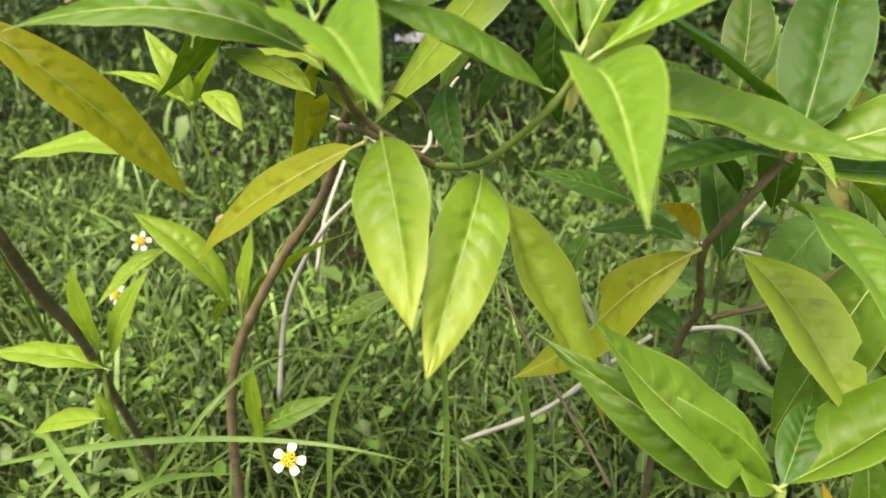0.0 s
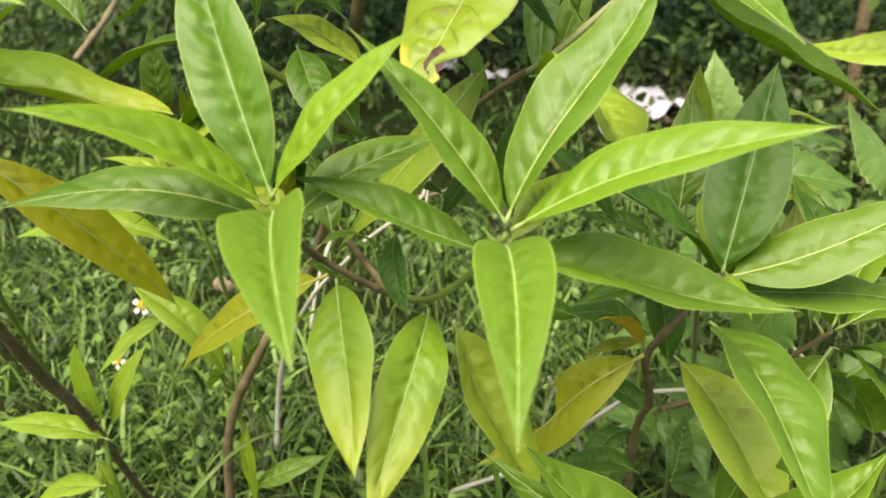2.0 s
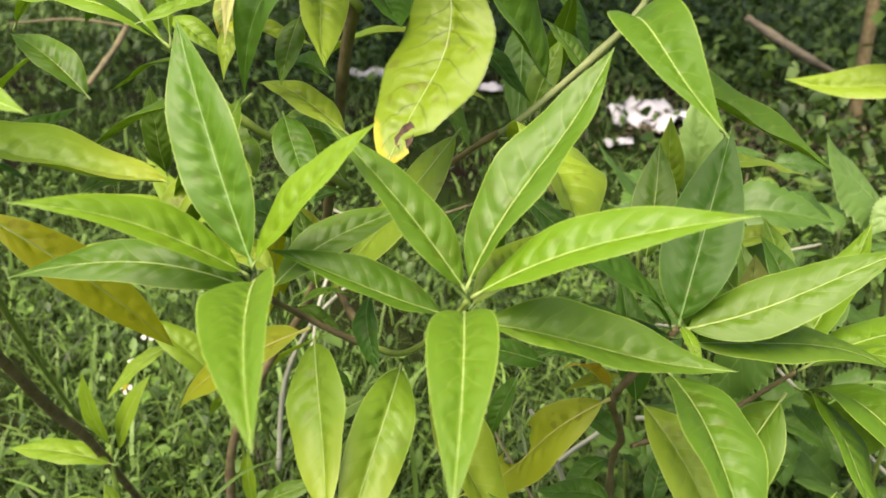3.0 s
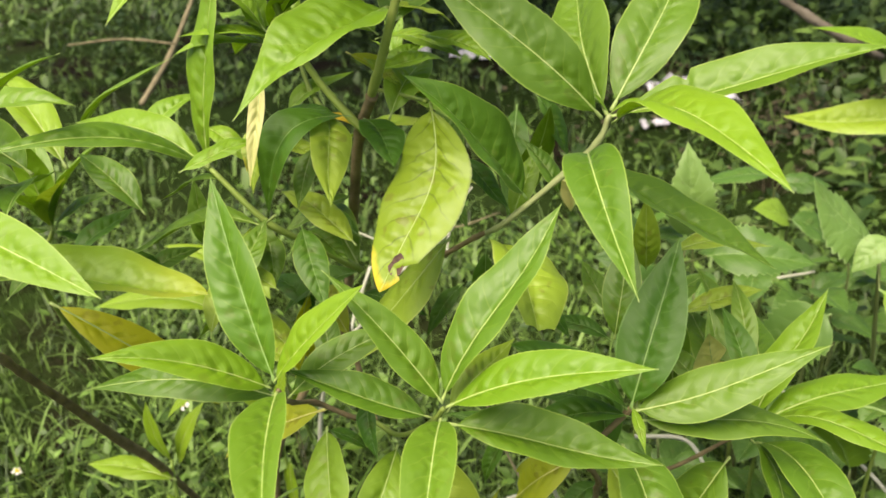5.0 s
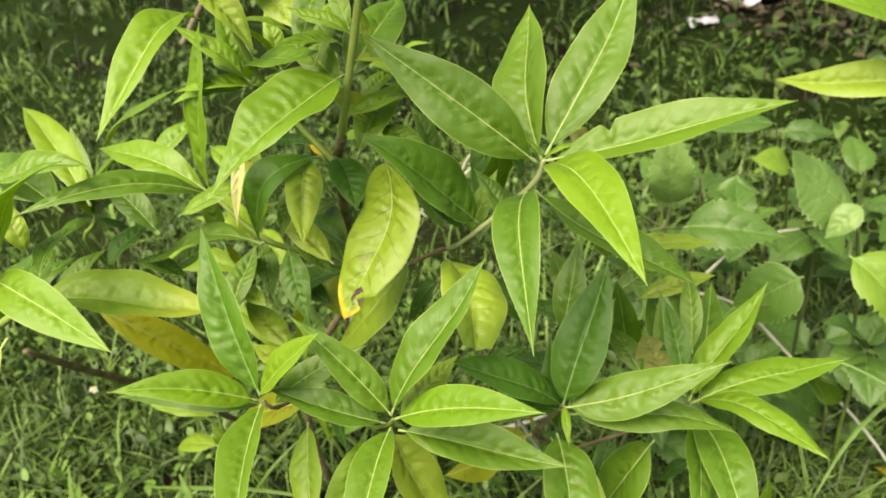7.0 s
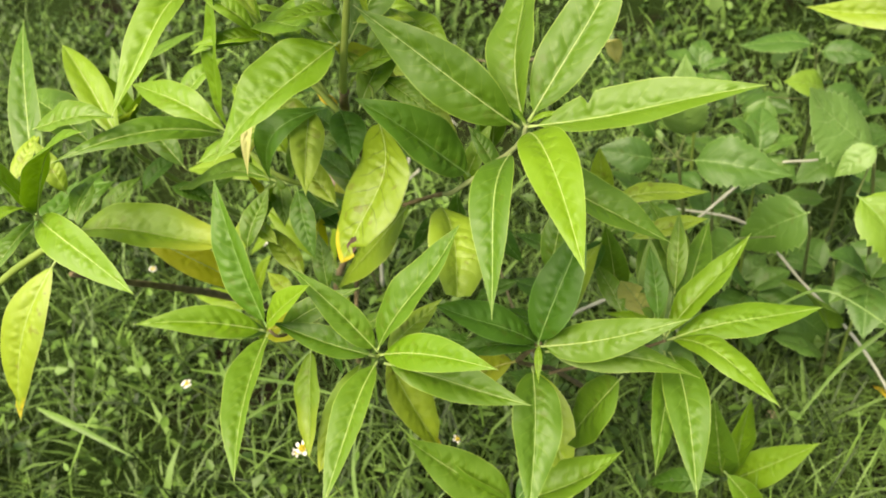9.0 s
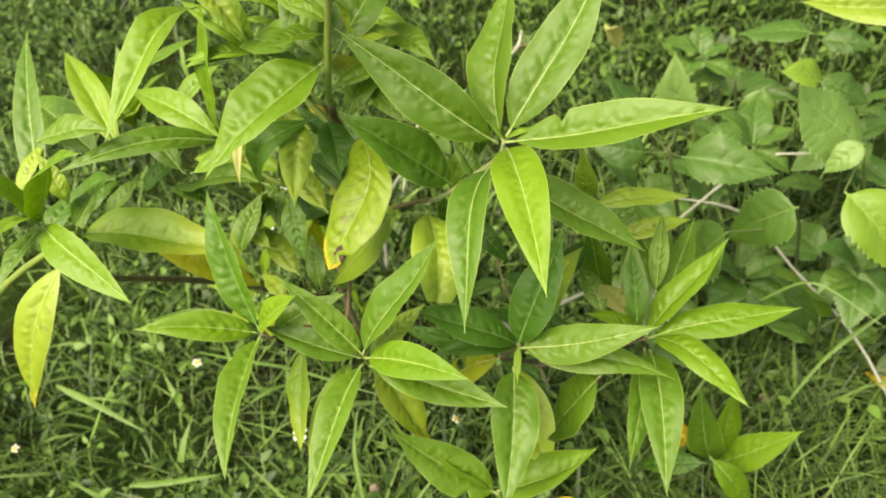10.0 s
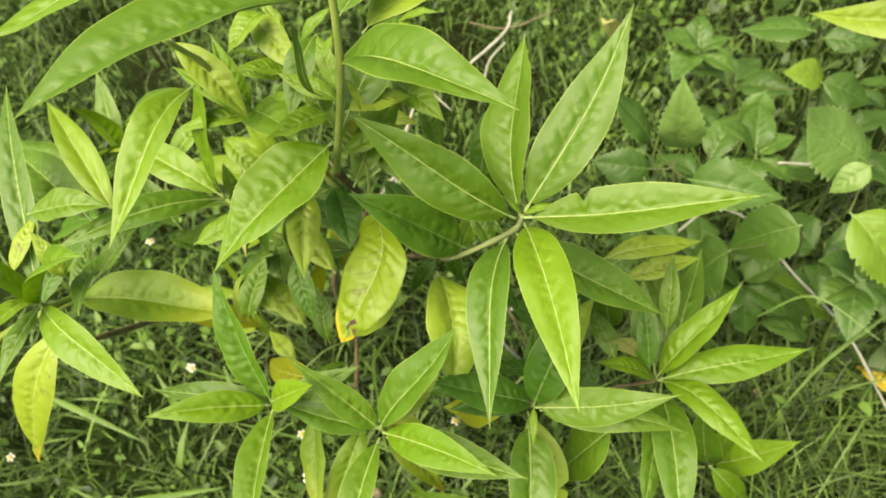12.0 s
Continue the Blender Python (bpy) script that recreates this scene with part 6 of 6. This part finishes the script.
long_blade([(0.061, 0.491, 0.269), (0.057, 0.501, 0.337), (0.047, 0.508, 0.401), (0.040, 0.518, 0.424)], 0.0050)
long_blade([(0.035, 0.551, 0.211), (0.020, 0.551, 0.261), (-0.003, 0.542, 0.293), (-0.022, 0.542, 0.298)], 0.0040)
long_blade([(-0.305, 0.472, 0.336), (-0.262, 0.429, 0.333), (-0.236, 0.407, 0.329)], 0.0070)
long_blade([(-0.329, 0.733, 0.381), (-0.334, 0.750, 0.422), (-0.358, 0.787, 0.461)], 0.0040)
long_blade([(-0.666, 0.411, 0.197), (-0.585, 0.402, 0.181), (-0.492, 0.391, 0.145)], 0.0120)
long_blade([(-0.460, 0.301, 0.155), (-0.397, 0.323, 0.157), (-0.314, 0.351, 0.169)], 0.0100)
long_blade([(0.564, 0.777, 0.263), (0.497, 0.714, 0.221), (0.445, 0.645, 0.156)], 0.0060)
long_blade([(0.391, 0.697, 0.336), (0.458, 0.739, 0.340), (0.544, 0.686, 0.336)], 0.0030)
long_blade([(-0.097, 0.370, 0.114), (-0.125, 0.429, 0.172), (-0.132, 0.482, 0.215)], 0.0060)

# ---------------------------------------------------------------- small white flowers
def flower(at, foot, size, tilt, turn, label="small white daisy-like flower with a yellow centre"):
    ob = thing("wild_flower", foot, label, "flower", "wild flowers")
    at, foot = Vector(at), Vector(foot)
    mid = at.lerp(foot, 0.5) + Vector((0.012, 0.008, 0))
    part("stalk", tube([(*foot, 0.001), (*mid, 0.0009), (*at, 0.0008)], 6), GREEN_STEM, ob, "", Matrix.Identity(4))
    m = Matrix.Translation(at) @ Matrix.Rotation(radians(turn), 4, "Z") @ Matrix.Rotation(radians(tilt), 4, "X")
    bm = bmesh.new()
    rng = random.Random(int(size * 1e5) + int(turn))
    for k in range(26):
        r, a = size * 0.27 * math.sqrt(k / 26), k * 2.4
        c = Vector((r * math.cos(a), r * math.sin(a), size * 0.10 * (1 - (k / 26) ** 2) + size * 0.05))
        bmesh.ops.create_icosphere(bm, subdivisions=1, radius=size * 0.055, matrix=Matrix.Translation(c))
    part("disc", bm, DISC, ob, "yellow flower centre", m)
    for k in range(5):
        bm = bmesh.new()
        rows = []
        a = k * 2 * math.pi / 5 + rng.uniform(-0.15, 0.15)
        for i, (r, w) in enumerate(((0.2, 0.07), (0.29, 0.12), (0.40, 0.15), (0.50, 0.125))):
            rows.append([bm.verts.new((size * r + (size * 0.03 if j == 1 and i == 3 else 0), size * w * (j - 1), size * (0.05 - 0.05 * i * i / 9 + (0.02 if j != 1 else 0)))) for j in range(3)])
        for p, q in zip(rows, rows[1:]):
            for j in range(2):
                bm.faces.new((p[j], q[j], q[j + 1], p[j + 1]))
        part("petal", bm, PETAL, ob, "", m @ Matrix.Rotation(a, 4, "Z"))
    return ob


flower((-0.364, 0.788, 0.350), (-0.349, 0.808, 0.000), 0.0220, 50, 20)
flower((-0.364, 0.717, 0.321), (-0.349, 0.737, 0.000), 0.0210, 55, -30)
flower((-0.069, 0.319, 0.453), (-0.054, 0.339, 0.000), 0.0158, 42, 10)
flower((-0.486, 0.535, 0.140), (-0.471, 0.555, 0.000), 0.0140, 25, 75)
flower((-0.020, 0.558, 0.100), (-0.005, 0.578, 0.000), 0.0140, 25, 77)
flower((-0.753, 0.322, 0.100), (-0.738, 0.342, 0.000), 0.0140, 25, 30)
flower((-0.492, 0.951, 0.200), (-0.477, 0.971, 0.000), 0.0140, 25, 45)
flower((-0.469, 0.526, 0.160), (-0.454, 0.546, 0.000), 0.0140, 25, 70)
flower((-0.059, 0.408, 0.080), (-0.044, 0.428, 0.000), 0.0140, 25, 60)
flower((0.419, 0.507, 0.080), (0.434, 0.527, 0.000), 0.0140, 25, 5)
flower((-0.719, 0.779, 0.120), (-0.704, 0.799, 0.000), 0.0140, 25, 85)
flower((-0.262, 0.479, 0.100), (-0.247, 0.499, 0.000), 0.0140, 25, 80)

# ---------------------------------------------------------------- scraps on the ground
def scrap(at, size, seed, turn=0, deep=0.45):
    rng = random.Random(seed)
    bm = bmesh.new()
    bmesh.ops.create_grid(bm, x_segments=14, y_segments=10, size=0.5)
    for v in bm.verts:
        v.co = Vector((v.co.x * size, v.co.y * size * deep * (1 - 0.5 * abs(v.co.x)), 0.02 + size * 0.16 * noise.noise(v.co * 4 + Vector((seed, 0, 0))) + size * 0.1 * (1 - 4 * v.co.y ** 2)))
    bmesh.ops.solidify(bm, geom=bm.faces[:], thickness=0.002)
    ob = new("plastic_scrap", from_bm("plastic_scrap", bm, PLASTIC))
    ob.matrix_basis = pose(at[0], at[1], float(ground_height(at[0], at[1])), 0, 0, turn + rng.uniform(-15, 15))
    return tagged(ob, "crumpled white plastic scrap lying on dark soil", "scrap", "white scraps")


scrap((0.56, 3.02), 0.34, 1, -48, 0.85)
scrap((0.40, 2.72), 0.10, 2)
scrap((-0.34, 3.75), 0.26, 3)
scrap((-0.05, 3.5), 0.16, 4)
scrap((-0.7, 3.9), 0.2, 5)

def fallen_leaf(at, length, turn, kind, label):
    bm, rib = blade(length, length * 0.4, 0.12, leaf_rng)
    ob = thing("fallen_leaf", at, label, "leaf", "fallen leaves")
    lf = part("blade", bm, LEAF[kind], ob, "", pose(*at, 0, -4, turn))
    part("midrib", rib, RIB_YELLOW, lf)


fallen_leaf((0.632, 0.771, 0.060), 0.070, 150, "orange", "bright yellow fallen leaf resting on the grass")
fallen_leaf((0.157, 0.464, 0.100), 0.080, -20, "orange", "bright yellow fallen leaf resting on the grass")


def seed_head(at, foot, size):
    ob = thing("seed_head", foot, "round pinkish-brown dry seed head on a thin stalk", "seed head", "seed heads")
    part("stalk", tube([(*foot, 0.0009), (*Vector(foot).lerp(Vector(at), 0.6), 0.0008), (*at, 0.0007)], 6), DRY_BROWN, ob, "", Matrix.Identity(4))
    bm = bmesh.new()
    for k in range(60):
        z = 1 - 2 * (k + 0.5) / 60
        r, a = math.sqrt(1 - z * z), k * 2.4
        bmesh.ops.create_icosphere(bm, subdivisions=1, radius=size * 0.13, matrix=Matrix.Translation(Vector((r * math.cos(a), r * math.sin(a), z)) * size * 0.42))
    part("head", bm, SEED, ob, "", Matrix.Translation(at))


seed_head((0.432, 0.732, 0.050), (0.442, 0.752, 0.000), 0.017)
seed_head((-0.113, 0.422, 0.080), (-0.103, 0.442, 0.000), 0.015)
seed_head((-0.280, 0.838, 0.350), (-0.270, 0.858, 0.000), 0.016)
seed_head((-0.290, 0.846, 0.350), (-0.280, 0.866, 0.000), 0.018)

# ---------------------------------------------------------------- tree behind, its unseen crown added to shade the ground
def build_tree():
    tree = thing("tree", (1.28, 2.95, 0.0), "grey-barked tree with an unseen crown added for shade", "tree")
    rng = random.Random(3)
    part("trunk", tube([(1.26, 2.95, -0.05, 0.024), (1.27, 2.98, 0.6, 0.021), (1.38, 3.05, 1.4, 0.026), (1.4, 3.2, 2.3, 0.042)], 14, 8, 0, 0.06, rng), BARK, tree, "", Matrix.Identity(4))
    # limbs and crown stay out of view; their ends are placed to block light
    tips = []
    ends = [(-1.2, 2.5, 2.9), (0.3, 2.6, 3.0), (-2.2, 2.7, 3.0), (-0.6, 3.9, 3.0), (-1.6, 3.5, 3.1), (-1.5, 4.8, 3.2), (0.3, 4.9, 3.3), (-2.4, 4.2, 3.3), (-0.7, 2.9, 3.1), (2.5, 3.15, 3.0)]
    for end in ends:
        mid = ((1.4 + end[0]) / 2, (3.1 + end[1]) / 2, 2.9)
        part("limb", tube([(1.4, 3.15, 2.1, 0.04), (*mid, 0.025), (*end, 0.008)], 8), TRUNK, tree, "", Matrix.Identity(4))
        tips += [end, tuple((p + q) / 2 for p, q in zip(mid, end))]
    g = np.random.default_rng(9)
    c = np.array(tips)[g.integers(0, len(tips), 18000)] + g.normal(0, 1, (18000, 3)) * (0.5, 0.5, 0.28)
    v, t = oval_leaves(g, c[:, 0], c[:, 1], c[:, 2], 0.08, 0.15)
    crown = sheet("crown", v, [t], UNDER, "", "")
    del crown["kind"]
    crown.parent, crown.location = tree, -tree.location


build_tree()
